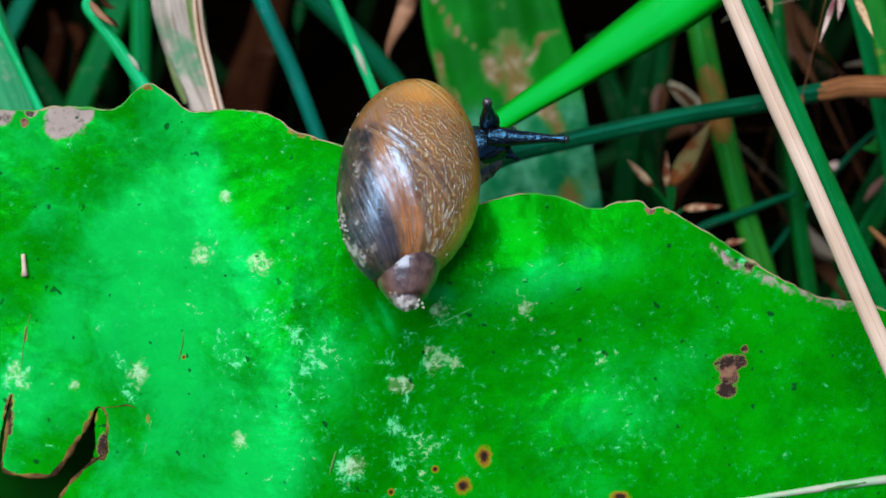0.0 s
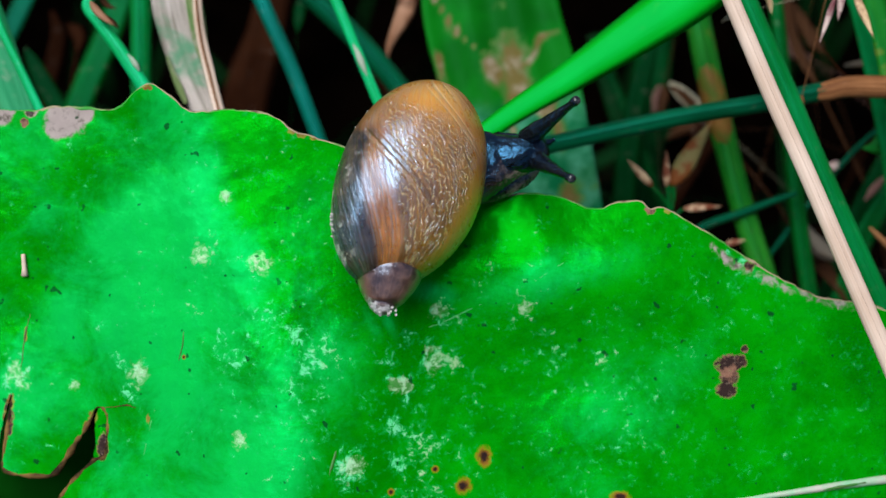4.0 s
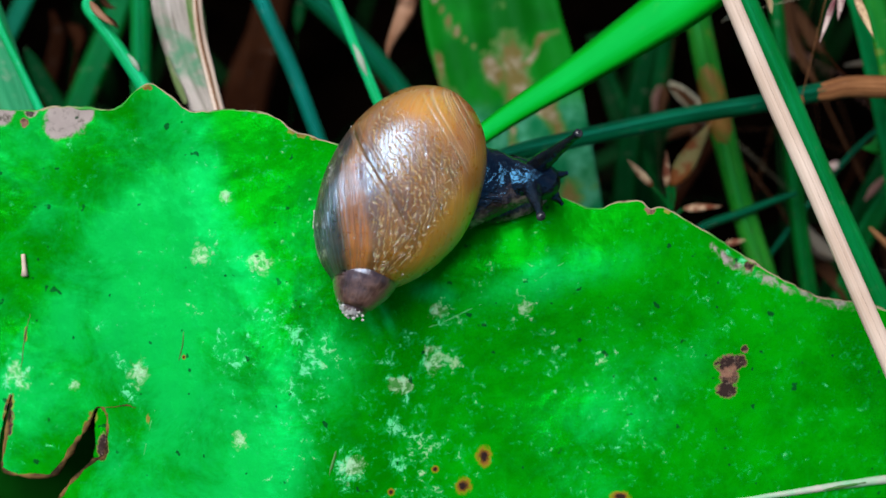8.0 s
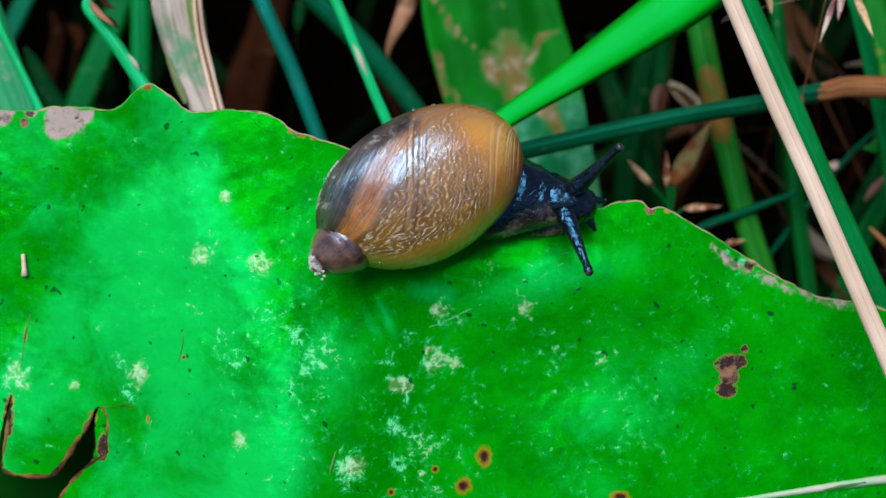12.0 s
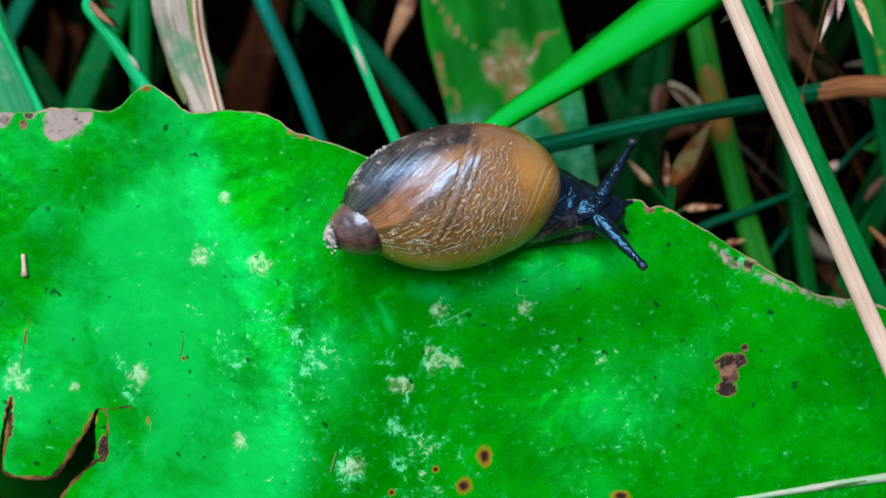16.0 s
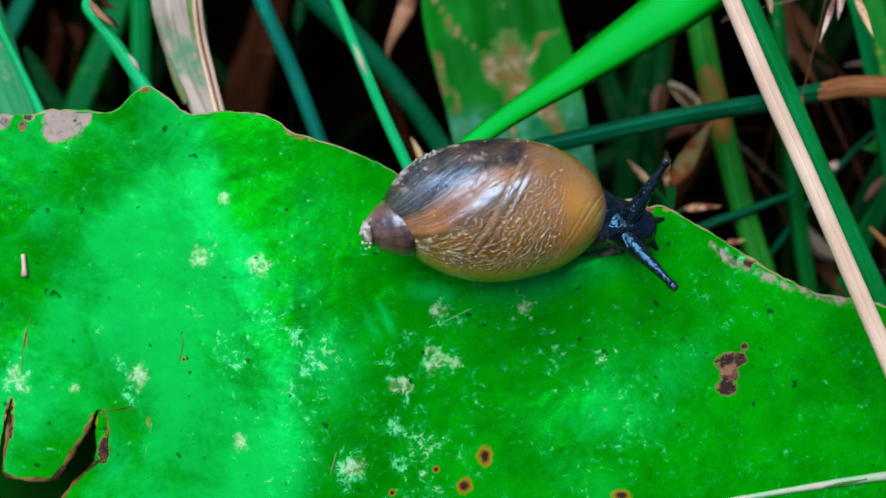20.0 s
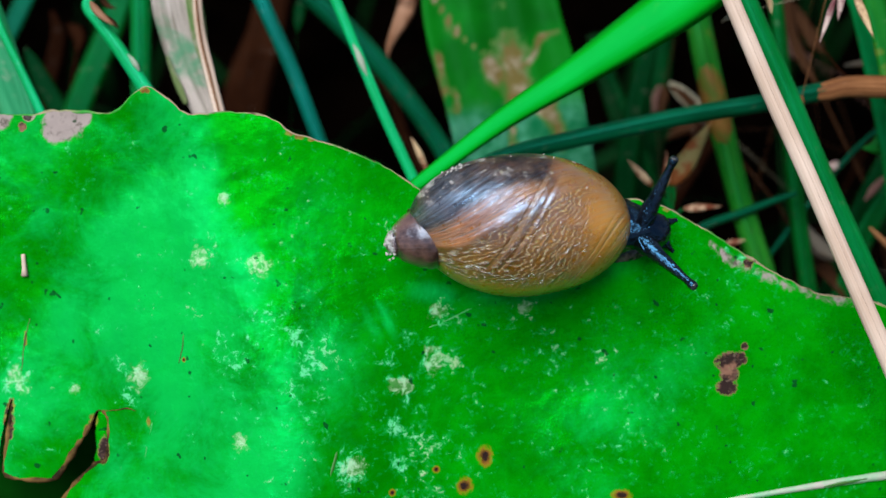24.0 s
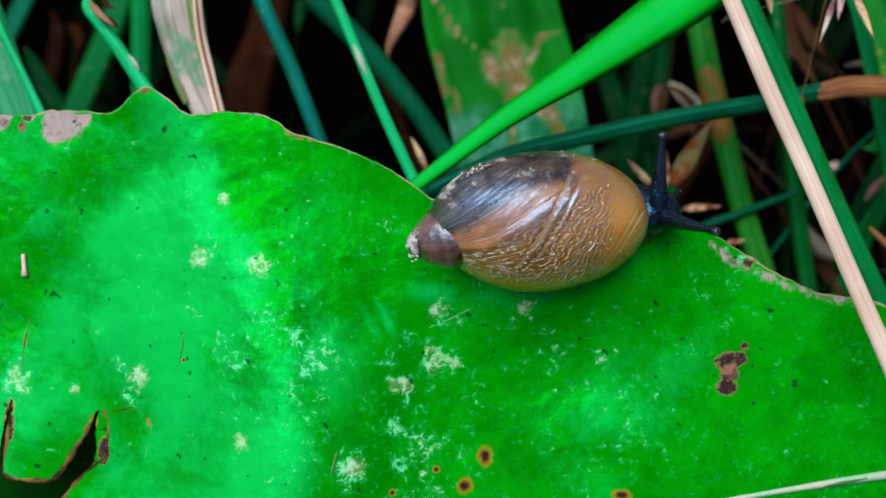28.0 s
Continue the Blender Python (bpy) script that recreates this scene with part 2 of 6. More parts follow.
def shell_material():
    """Horny amber shell: x in mm along the axis, s the angle past a growth line, p the plain angle."""
    n = Nodes("amber_shell", 0.27, 0.55)
    n.b.inputs["IOR"].default_value = 2.05
    n.b.inputs["Specular Tint"].default_value = (0.28, 0.60, 1, 1)
    x, s, p = n.attr("along"), n.attr("growth"), n.attr("around")
    ob = n.coords("Object")
    cloud = n.noise(ob, 330, 5.0, 0.6)
    fine = n.noise(ob, 1500, 4.0, 0.6)
    wob = n.math("MULTIPLY", n.math("SUBTRACT", cloud, 0.5), 26)
    s2 = n.math("ADD", s, wob)
    p2 = n.math("ADD", p, wob)
    col = n.mix(n.ramp(cloud, 0.3, 0.7), (0.27, 0.106, 0.009), (0.52, 0.240, 0.028))
    col = n.mix(n.ramp(x, 2.5, 6.5), col, (0.52, 0.230, 0.022))
    col = n.mix(n.math("MULTIPLY", n.ramp(x, 5.0, 6.8), 0.6), col, (0.50, 0.29, 0.05))
    # low side yellower: glow of light through the horn put into the colour
    col = n.mix(n.math("MULTIPLY", n.ramp(p2, -70, -20, 0.75, 0.0), n.ramp(x, -5.0, -2.0)), col, (0.50, 0.27, 0.035))
    col = n.mix(n.math("MULTIPLY", n.ramp(n.noise(ob, 190, 2.0), 0.52, 0.7), n.ramp(x, 1.5, 3.5)), col, (0.34, 0.115, 0.010))
    col = n.mix(n.math("MULTIPLY", n.ramp(p2, 12, 62), n.ramp(x, 1.0, 3.5, 0.0, 0.65)), col, (0.15, 0.075, 0.016))
    fs = n.node("ShaderNodeCombineXYZ", X=n.math("MULTIPLY", s, 0.26), Y=n.math("MULTIPLY", x, 0.14), Z=3.0)
    striae = n.noise(fs.outputs[0], 1.6, 3.0, 0.65)
    hair = n.noise(fs.outputs[0], 4.6, 2.0, 0.5)
    orange = n.math("MULTIPLY", n.ramp(x, 1.0, 3.4, 0.95, 0.0), n.math("MULTIPLY", n.math("MULTIPLY", n.math("MULTIPLY", n.ramp(n.noise(ob, 330, 4.0, 0.6), 0.34, 0.6, 0.45, 1.0), n.ramp(striae, 0.36, 0.6, 1.0, 0.75)), n.ramp(x, -2.8, 0.6, 1.0, 0.22)), n.ramp(n.math("ABSOLUTE", n.math("SUBTRACT", s2, 4)), 4, 17, 1.0, 0.0)))
    back = n.ramp(x, 1.4, 2.8, 1.0, 0.0)
    lilac = n.math("MULTIPLY", back, n.ramp(s2, 10, 24))
    dark = n.math("MULTIPLY", n.ramp(n.math("ADD", x, n.math("MULTIPLY", wob, 0.05)), 2.2, 3.4, 1.0, 0.0), n.ramp(p2, 37, 55))
    shade = n.math("MULTIPLY", back, n.math("MULTIPLY", n.ramp(s2, -30, -14), n.ramp(s2, -10, -1, 1.0, 0.0)))
    col = n.mix(n.math("MULTIPLY", shade, 0.6), col, (0.055, 0.028, 0.012))
    col = n.mix(orange, col, (0.54, 0.20, 0.060))
    col = n.mix(n.math("MULTIPLY", lilac, 0.95), col, n.mix(n.ramp(fine, 0.35, 0.7), (0.022, 0.013, 0.010), (0.062, 0.040, 0.031)))
    mott = n.mix(n.ramp(n.noise(ob, 520, 5.0, 0.68), 0.40, 0.6), (0.010, 0.005, 0.003), (0.085, 0.050, 0.030))
    col = n.mix(dark, col, mott)
    lime = n.math("MULTIPLY", dark, n.ramp(n.noise(ob, 560, 5.0, 0.72), 0.56, 0.64))
    col = n.mix(n.math("MULTIPLY", lime, n.ramp(x, -4.0, 1.5, 0.95, 0.4)), col, (0.58, 0.55, 0.50))
    # pale growth bands near the lip, with their highlight put into the colour
    g = n.math("SUBTRACT", x, n.math("MULTIPLY", p, 0.035))
    cl = n.node("ShaderNodeCombineXYZ", X=n.math("MULTIPLY", g, 2.4), Y=n.math("MULTIPLY", p, 0.006), Z=7.0)
    bands = n.math("MULTIPLY", n.ramp(n.noise(cl.outputs[0], 1.1, 2.0), 0.44, 0.66), n.math("MULTIPLY", n.ramp(g, 4.6, 5.6), n.ramp(n.math("ABSOLUTE", n.math("ADD", p, 14)), 26, 60, 0.55, 0.0)))
    col = n.mix(bands, col, (0.52, 0.40, 0.22))
    # growth lines follow the lip
    cmb = n.node("ShaderNodeCombineXYZ", X=n.math("MULTIPLY", s, 0.11), Y=n.math("MULTIPLY", x, 0.10), Z=0.0)
    lines = n.noise(cmb.outputs[0], 2.4, 4.0, 0.7)
    col = n.mix(n.math("MULTIPLY", n.math("MULTIPLY", n.ramp(lines, 0.52, 0.64), n.math("SUBTRACT", 1.0, n.math("MULTIPLY", orange, 0.9))), n.ramp(s2, -20, 0, 0.15, 0.8)), col, n.mix(0.6, col, (0.03, 0.02, 0.018)))
    streaky = n.math("MULTIPLY", back, n.ramp(s2, -12, 0))
    col = n.mix(n.math("MULTIPLY", n.math("MULTIPLY", streaky, n.math("SUBTRACT", 1.0, n.math("MULTIPLY", dark, 0.85))), n.ramp(striae, 0.54, 0.66, 0.0, 0.7)), col, (0.30, 0.22, 0.19))
    col = n.mix(n.math("MULTIPLY", streaky, n.ramp(hair, 0.50, 0.62, 0.0, 0.5)), col, (0.030, 0.018, 0.012))
    # crackled cream wrinkles of the skin over the front of the whorl
    cv = n.node("ShaderNodeCombineXYZ", X=n.math("MULTIPLY", p, 0.074), Y=n.math("MULTIPLY", x, 0.50), Z=0.0)
    fold = n.noise(cv.outputs[0], 0.95, 2.0, 0.5, 0.5)
    fan = n.math("POWER", n.math("MAXIMUM", n.math("ADD", x, 3.5), 0.0), 2.0)
    drift = n.math("MULTIPLY", n.math("SUBTRACT", n.math("SUBTRACT", p, n.math("MULTIPLY", x, 3.0)), n.math("MULTIPLY", fan, 1.2)), 0.15)
    wr = n.math("FRACT", n.math("ADD", n.math("ADD", n.math("MULTIPLY", fold, 5.2), n.math("MULTIPLY", n.noise(cv.outputs[0], 3.0, 3.0, 0.6), 1.7)), drift))
    ridge = n.ramp(n.math("ABSOLUTE", n.math("SUBTRACT", wr, 0.5)), 0.05, 0.23, 1.0, 0.0)
    zone = n.math("MULTIPLY", n.math("MULTIPLY", n.ramp(s2, -20, -8, 1.0, 0.0), n.ramp(p2, -58, -42)), n.math("MULTIPLY", n.ramp(n.math("ADD", x, n.math("MULTIPLY", wob, 0.1)), 2.8, 5.4, 1.0, 0.0), n.ramp(x, -5.0, -4.4)))
    gate = n.math("MULTIPLY", n.ramp(n.noise(cv.outputs[0], 0.9, 2.0), 0.28, 0.46), n.ramp(n.noise(cv.outputs[0], 5.0, 3.0), 0.42, 0.54, 0.0, 1.0))
    wrinkle = n.math("MULTIPLY", n.math("MULTIPLY", ridge, zone), gate)
    col = n.mix(n.math("MULTIPLY", n.math("MULTIPLY", zone, n.ramp(ridge, 0.0, 0.5, 0.54, 0.0)), n.ramp(n.noise(cv.outputs[0], 0.9, 2.0), 0.28, 0.46)), col, (0.11, 0.052, 0.010))
    col = n.mix(n.math("MULTIPLY", wrinkle, 0.86), col, (0.62, 0.48, 0.25))
    # one old lip scar
    sc = n.math("SUBTRACT", x, n.math("ADD", n.math("MULTIPLY", p, 0.045), 0.35))
    scar = n.math("MULTIPLY", n.ramp(n.math("ABSOLUTE", sc), 0.10, 0.26, 1.0, 0.0), n.ramp(n.math("ABSOLUTE", n.math("SUBTRACT", p, 12)), 30, 48, 1.0, 0.0))
    old = n.math("ABSOLUTE", n.math("SUBTRACT", n.math("FRACT", n.math("ADD", n.math("MULTIPLY", sc, 1.1), n.math("MULTIPLY", cloud, 1.2))), 0.5))
    lips = n.math("MULTIPLY", n.math("MULTIPLY", n.ramp(old, 0.02, 0.12, 1.0, 0.0), zone), n.ramp(n.noise(ob, 300, 2.0), 0.45, 0.6, 0.0, 0.5))
    col = n.mix(lips, col, (0.10, 0.055, 0.018))
    col = n.mix(n.math("MULTIPLY", scar, 0.5), col, (0.09, 0.05, 0.02))
    rim = n.math("MULTIPLY", n.ramp(n.math("ABSOLUTE", n.math("ADD", sc, 0.42)), 0.10, 0.26, 1.0, 0.0), n.ramp(n.math("ABSOLUTE", n.math("SUBTRACT", p, 12)), 30, 52, 1.0, 0.0))
    rim2 = n.math("MULTIPLY", n.ramp(n.math("ABSOLUTE", n.math("SUBTRACT", sc, 0.55)), 0.06, 0.18, 1.0, 0.0), n.ramp(n.math("ABSOLUTE", n.math("SUBTRACT", p, 5)), 20, 50, 1.0, 0.0))
    col = n.mix(n.math("MULTIPLY", rim, 0.45), col, (0.34, 0.20, 0.085))
    col = n.mix(n.math("MULTIPLY", rim2, 0.4), col, (0.11, 0.055, 0.02))
    dust = n.ramp(n.noise(ob, 2600, 2.0, 0.5), 0.72, 0.76)
    col = n.mix(n.math("MULTIPLY", dust, 0.5), col, (0.55, 0.5, 0.42))
    n.color(col)
    n.put(n.b.inputs["Roughness"], n.math("ADD", n.ramp(fine, 0.3, 0.7, 0.26, 0.34), n.math("MULTIPLY", dark, 0.08)))
    n.put(n.b.inputs["Specular IOR Level"], n.math("MULTIPLY", n.math("MULTIPLY", n.ramp(lines, 0.40, 0.60, 0.95, 0.6), n.ramp(striae, 0.38, 0.62, 0.7, 1.3)), n.math("MULTIPLY", n.ramp(s2, -16, 2, 0.8, 1.15), n.math("SUBTRACT", 1.0, n.math("MAXIMUM", n.math("MULTIPLY", dark, 0.75), n.math("MULTIPLY", orange, 0.5))))))
    n.put(n.b.inputs["Coat Weight"], n.math("MULTIPLY", n.math("MULTIPLY", n.ramp(striae, 0.40, 0.60, 0.45, 1.0), n.math("MULTIPLY", n.ramp(x, 2.5, 5.5, 1.0, 0.45), n.ramp(s2, -16, 2, 0.7, 0.85))), n.math("SUBTRACT", 1.0, n.math("MAXIMUM", n.math("MULTIPLY", dark, 0.5), n.math("MULTIPLY", orange, 0.5)))))
    n.b.inputs["Coat Roughness"].default_value = 0.12
    n.b.inputs["Coat IOR"].default_value = 1.68
    n.b.inputs["Coat Tint"].default_value = (1, 1, 1, 1)
    n.b.inputs["Subsurface Weight"].default_value = 0.25
    n.b.inputs["Subsurface Radius"].default_value = (1.0, 0.45, 0.12)
    n.b.inputs["Subsurface Scale"].default_value = 0.0011
    n.bump(bands, 0.00008, 0.8)
    n.bump(n.math("MULTIPLY", n.math("MULTIPLY", ridge, zone), n.math("ADD", n.math("MULTIPLY", gate, 0.9), 0.1)), 0.00008, 1.0)
    n.bump(lines, 0.000022, 0.8)
    n.bump(n.math("SUBTRACT", rim, n.math("MULTIPLY", rim2, 0.6)), 0.00007, 0.9)
    n.bump(n.math("MULTIPLY", hair, streaky), 0.00008, 1.0)
    n.bump(n.math("MULTIPLY", striae, n.math("ADD", n.math("MULTIPLY", streaky, 0.85), 0.15)), 0.00014, 1.0)
    n.bump(n.math("MULTIPLY", n.math("MAXIMUM", scar, lips), -1.0), 0.00007, 0.8)
    n.bump(n.math("MULTIPLY", n.math("ADD", n.noise(ob, 520, 5.0, 0.68), fine), dark), 0.00014, 0.9)
    n.coat_relief()
    return n.m


def spire_material():
    """Glossy violet-brown horn with fine growth lines, limed towards the tip."""
    n = Nodes("spire_horn", 0.24, 0.6)
    n.b.inputs["IOR"].default_value = 1.75
    n.b.inputs["Specular Tint"].default_value = (0.55, 0.72, 1, 1)
    n.b.inputs["Coat Weight"].default_value = 0.7
    n.b.inputs["Coat Roughness"].default_value = 0.18
    ob = n.coords("Object")
    long, turn = n.attr("along"), n.attr("around")
    cloud, fine = n.noise(ob, 620, 5.0, 0.65), n.noise(ob, 2600, 3.0)
    col = n.mix(n.ramp(cloud, 0.36, 0.62), (0.030, 0.013, 0.010), (0.130, 0.066, 0.046))
    rib = n.noise(n.node("ShaderNodeCombineXYZ", X=n.math("MULTIPLY", turn, 0.22), Y=n.math("MULTIPLY", long, 0.5), Z=1.0).outputs[0], 1.0, 3.0, 0.6)
    col = n.mix(n.ramp(rib, 0.5, 0.68, 0.0, 0.3), col, (0.15, 0.09, 0.07))
    seam = n.ramp(n.attr("seam"), 0.25, 0.9)
    col = n.mix(seam, col, (0.030, 0.012, 0.007))
    lime = n.ramp(n.math("ADD", n.math("MULTIPLY", n.math("SUBTRACT", n.noise(ob, 1300, 5.0, 0.7), 0.5), 3.4), long), 1.25, 1.75)
    col = n.mix(n.math("MULTIPLY", lime, 0.85), col, (0.52, 0.50, 0.49))
    n.color(col)
    n.put(n.b.inputs["Roughness"], n.math("ADD", n.ramp(fine, 0.3, 0.7, 0.28, 0.40), n.math("MULTIPLY", lime, 0.3)))
    n.bump(rib, 0.00003, 0.8)
    n.bump(n.math("ADD", cloud, n.math("MULTIPLY", fine, 0.5)), 0.00005, 0.8)
    n.bump(lime, 0.00006, 0.8)
    n.coat_relief()
    return n.m


def plain(name, a, b, scale, rough, bump=0.0001, spec=0.5, lo=0.35, hi=0.65):
    n = Nodes(name, rough, spec)
    ob = n.coords("Object")
    f = n.noise(ob, scale, 5.0, 0.6)
    n.color(n.mix(n.ramp(f, lo, hi), a, b))
    n.bump(f, bump, 0.8)
    n.bump(n.noise(ob, scale * 4.5, 3.0), bump * 0.35, 0.6)
    return n.m


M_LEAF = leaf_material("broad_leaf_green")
# shaded copy of the leaf green: the upper leaf's shade put into colour
M_LEAF_SHADED = plain("leaf_green_shaded", (0.0008, 0.030, 0.0008), (0.001, 0.050, 0.002), 120, 0.8, spec=0.02)
M_MARGIN = margin_material()
M_TORN = plain("torn_brown_edge", (0.014, 0.008, 0.003), (0.17, 0.095, 0.028), 600, 0.7, 0.0001, 0.1)
M_VEIN = plain("leaf_vein", (0.002, 0.26, 0.012), (0.03, 0.36, 0.10), 300, 0.45, 0.00006)
M_MIDVEIN = plain("leaf_main_vein", (0.12, 0.38, 0.19), (0.40, 0.36, 0.31), 300, 0.5, 0.00006)
M_SCRATCH = plain("leaf_scratch", (0.012, 0.13, 0.006), (0.06, 0.045, 0.010), 420, 0.6, 0.00005)
M_SHELL = shell_material()
M_SPIRE = spire_material()
M_LIP = plain("brown_horn", (0.016, 0.007, 0.004), (0.12, 0.058, 0.034), 800, 0.36, 0.00006)
M_APEX = plain("worn_tip", (0.10, 0.075, 0.065), (0.55, 0.54, 0.53), 1300, 0.4, 0.0001, 0.5, 0.45, 0.6)
M_CRUMB = plain("pale_grit", (0.32, 0.30, 0.28), (0.66, 0.64, 0.60), 1500, 0.8, 0.0001)
def skin_material(name, flank):
    """Black granular wet skin; flank: height in mm under which the side turns grey-brown."""
    n = Nodes(name, 0.17, 0.55)
    n.b.inputs["IOR"].default_value = 1.75
    n.b.inputs["Specular Tint"].default_value = (0.16, 0.56, 1, 1)
    ob = n.coords("Object")
    grain, wide = n.noise(ob, 3400, 2.0, 0.5), n.noise(n.coords("Object", (0.45, 1, 1)), 1500, 4.0, 0.6, 0.4)
    col = n.mix(n.ramp(wide, 0.35, 0.65), (0.0016, 0.0018, 0.0024), (0.006, 0.006, 0.007))
    if flank is not None:
        z = n.node("ShaderNodeSeparateXYZ", Vector=n.t.nodes.new("ShaderNodeTexCoord").outputs["Object"])
        y, z = z.outputs[1], z.outputs[2]
        k = n.ramp(n.math("ADD", n.math("MULTIPLY", z, 1000), n.math("MULTIPLY", wide, 0.9)), flank, flank + 0.5, 1.0, 0.0)
        k = n.math("MULTIPLY", k, n.ramp(n.math("ADD", n.math("MULTIPLY", y, 1000), wide), 0.2, 0.9, 1.0, 0.0))
        col = n.mix(k, col, n.mix(n.ramp(n.noise(ob, 480, 4.0, 0.65), 0.42, 0.62), (0.022, 0.015, 0.012), (0.24, 0.18, 0.15)))
    n.color(col)
    n.bump(wide, 0.00018, 1.0)
    n.bump(grain, 0.00007, 1.0)
    return n.m


M_SKIN = skin_material("black_wet_skin", None)
M_NECK = skin_material("black_skin_brown_flank", 1.35)
M_SKIRT = skin_material("grey_brown_foot", 4.0)
M_EYE = plain("tentacle_tip_grey", (0.006, 0.007, 0.009), (0.035, 0.037, 0.042), 1500, 0.25, 0.00005)
G_BRIGHT = grass_material("grass_bright", (0.0004, 0.25, 0.004), (0.0007, 0.33, 0.016), 0.34, 0.2, tint=(0.02, 1, 0.45), spec=0.28, wear=0.1)
G_JADE = grass_material("grass_jade", (0.001, 0.24, 0.045), (0.003, 0.42, 0.15), 0.32, tint=(0.12, 1, 0.8), spec=0.55)
G_GREEN = grass_material("grass_plain_green", (0.0006, 0.095, 0.010), (0.0012, 0.185, 0.040), 0.34, tint=(0.05, 1, 0.7), spec=0.3)
G_JOINT = grass_material("grass_joint", (0.09, 0.040, 0.008), (0.25, 0.125, 0.026), 0.5, patches=(0.012, 0.11, 0.006), patch_lo=0.50)
G_TEAL = grass_material("grass_teal", (0.0005, 0.055, 0.030), (0.0012, 0.135, 0.10), 0.32, tint=(0.06, 0.95, 1.0), spec=0.4)
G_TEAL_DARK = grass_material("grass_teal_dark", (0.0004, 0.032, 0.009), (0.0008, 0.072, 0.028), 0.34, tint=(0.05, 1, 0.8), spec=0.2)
# darkest green: the shade deep among the stems is put into the colour
G_SHADE_DARK = grass_material("grass_green_shade_dark", (0.0004, 0.010, 0.001), (0.0008, 0.024, 0.003), 0.6, tint=(0.3, 1, 0.6))
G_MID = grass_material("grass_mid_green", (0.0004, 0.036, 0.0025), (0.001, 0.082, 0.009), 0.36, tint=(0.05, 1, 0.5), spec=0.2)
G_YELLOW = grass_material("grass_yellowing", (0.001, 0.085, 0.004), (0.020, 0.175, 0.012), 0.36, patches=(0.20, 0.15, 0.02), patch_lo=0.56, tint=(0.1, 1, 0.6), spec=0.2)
# dimmed green for blades further back, their shade part of the colour
G_SHADE_DIM = grass_material("grass_green_shade_dim", (0.0003, 0.012, 0.001), (0.0005, 0.030, 0.004), 0.5, tint=(0.1, 1, 0.6), spec=0.08)
G_OLIVE = plain("grass_olive_bract", (0.13, 0.040, 0.010), (0.15, 0.125, 0.045), 420, 0.6, 0.0001, 0.1, 0.44, 0.56)
def blighted_material():
    n = Nodes("grass_broad_blighted", 0.55, 0.1)
    ob = n.coords("Object")
    a, b = n.noise(ob, 420, 5.0, 0.62), n.noise(ob, 130, 4.0)
    col = n.mix(n.ramp(b, 0.35, 0.65), (0.0006, 0.068, 0.0008), (0.0015, 0.125, 0.003))
    g = n.ramp(n.math("ADD", n.attr("greyed"), n.math("MULTIPLY", n.math("SUBTRACT", b, 0.5), 1.6)), 0.4, 0.8)
    col = n.mix(n.math("MULTIPLY", g, 0.9), col, n.mix(n.ramp(a, 0.36, 0.64), (0.001, 0.085, 0.030), (0.045, 0.20, 0.12)))
    k = n.math("ADD", n.attr("blight"), n.math("MULTIPLY", n.math("SUBTRACT", a, 0.5), 2.0))
    col = n.mix(n.ramp(k, 0.22, 0.42, 0.0, 0.8), col, (0.04, 0.12, 0.02))
    col = n.mix(n.ramp(k, 0.36, 0.80, 0.0, 0.8), col, n.mix(n.ramp(n.noise(ob, 600, 5.0, 0.65), 0.46, 0.68), (0.13, 0.070, 0.022), (0.28, 0.205, 0.155)))
    n.color(col)
    n.b.inputs["Specular Tint"].default_value = (0.3, 1, 0.7, 1)
    n.bump(n.noise(n.coords("UV", (30, 0.16, 1)), 1.0, 3.0), 0.00012, 0.4)
    return n.m


G_BROAD = blighted_material()
G_DEAD = grass_material("grass_dead_pale", (0.13, 0.115, 0.085), (0.40, 0.35, 0.315), 0.55, 0.9, patches=(0.05, 0.20, 0.10), patch_lo=0.49, wear=1.0)
G_STAIN = grass_material("grass_dead_green_stain", (0.035, 0.11, 0.022), (0.19, 0.21, 0.09), 0.55, 0.9, patches=(0.30, 0.26, 0.22), patch_lo=0.52, wear=1.0)
G_STRAW = grass_material("straw_pale", (0.46, 0.33, 0.25), (0.68, 0.55, 0.46), 0.5, 0.4, wear=0.8)
G_GREYED = grass_material("grass_grey_green", (0.002, 0.105, 0.028), (0.030, 0.22, 0.085), 0.45, 0.8, patches=(0.26, 0.23, 0.20), patch_lo=0.56, tint=(0.15, 1, 0.7), spec=0.3)
# dead brown, darkened in colour for the shade it stands in
G_BROWN_SHADED = grass_material("grass_brown_dead_shaded", (0.009, 0.003, 0.0015), (0.026, 0.009, 0.004), 0.6, 0.7, spec=0.0)
G_RUST = grass_material("grass_rusty_dead", (0.018, 0.007, 0.003), (0.065, 0.028, 0.012), 0.6, 0.7, spec=0.03)
G_SCAR = grass_material("grass_scar", (0.06, 0.24, 0.12), (0.46, 0.42, 0.36), 0.6, 0.8)
G_SHEATH = grass_material("grass_sheath_mottled", (0.09, 0.030, 0.010), (0.30, 0.135, 0.052), 0.55, 0.8, patches=(0.30, 0.22, 0.18), patch_lo=0.54, spec=0.08)
M_GLUME_PURPLE = plain("spikelet_husk_violet", (0.12, 0.034, 0.040), (0.50, 0.38, 0.33), 750, 0.5, 0.0001, 0.2, 0.36, 0.6)
G_TAN = grass_material("grass_tan_dead", (0.10, 0.038, 0.012), (0.25, 0.115, 0.046), 0.6, 0.7)
M_GLUME = plain("spikelet_husk", (0.12, 0.026, 0.008), (0.40, 0.28, 0.17), 900, 0.55, 0.0001, 0.2, 0.42, 0.60)
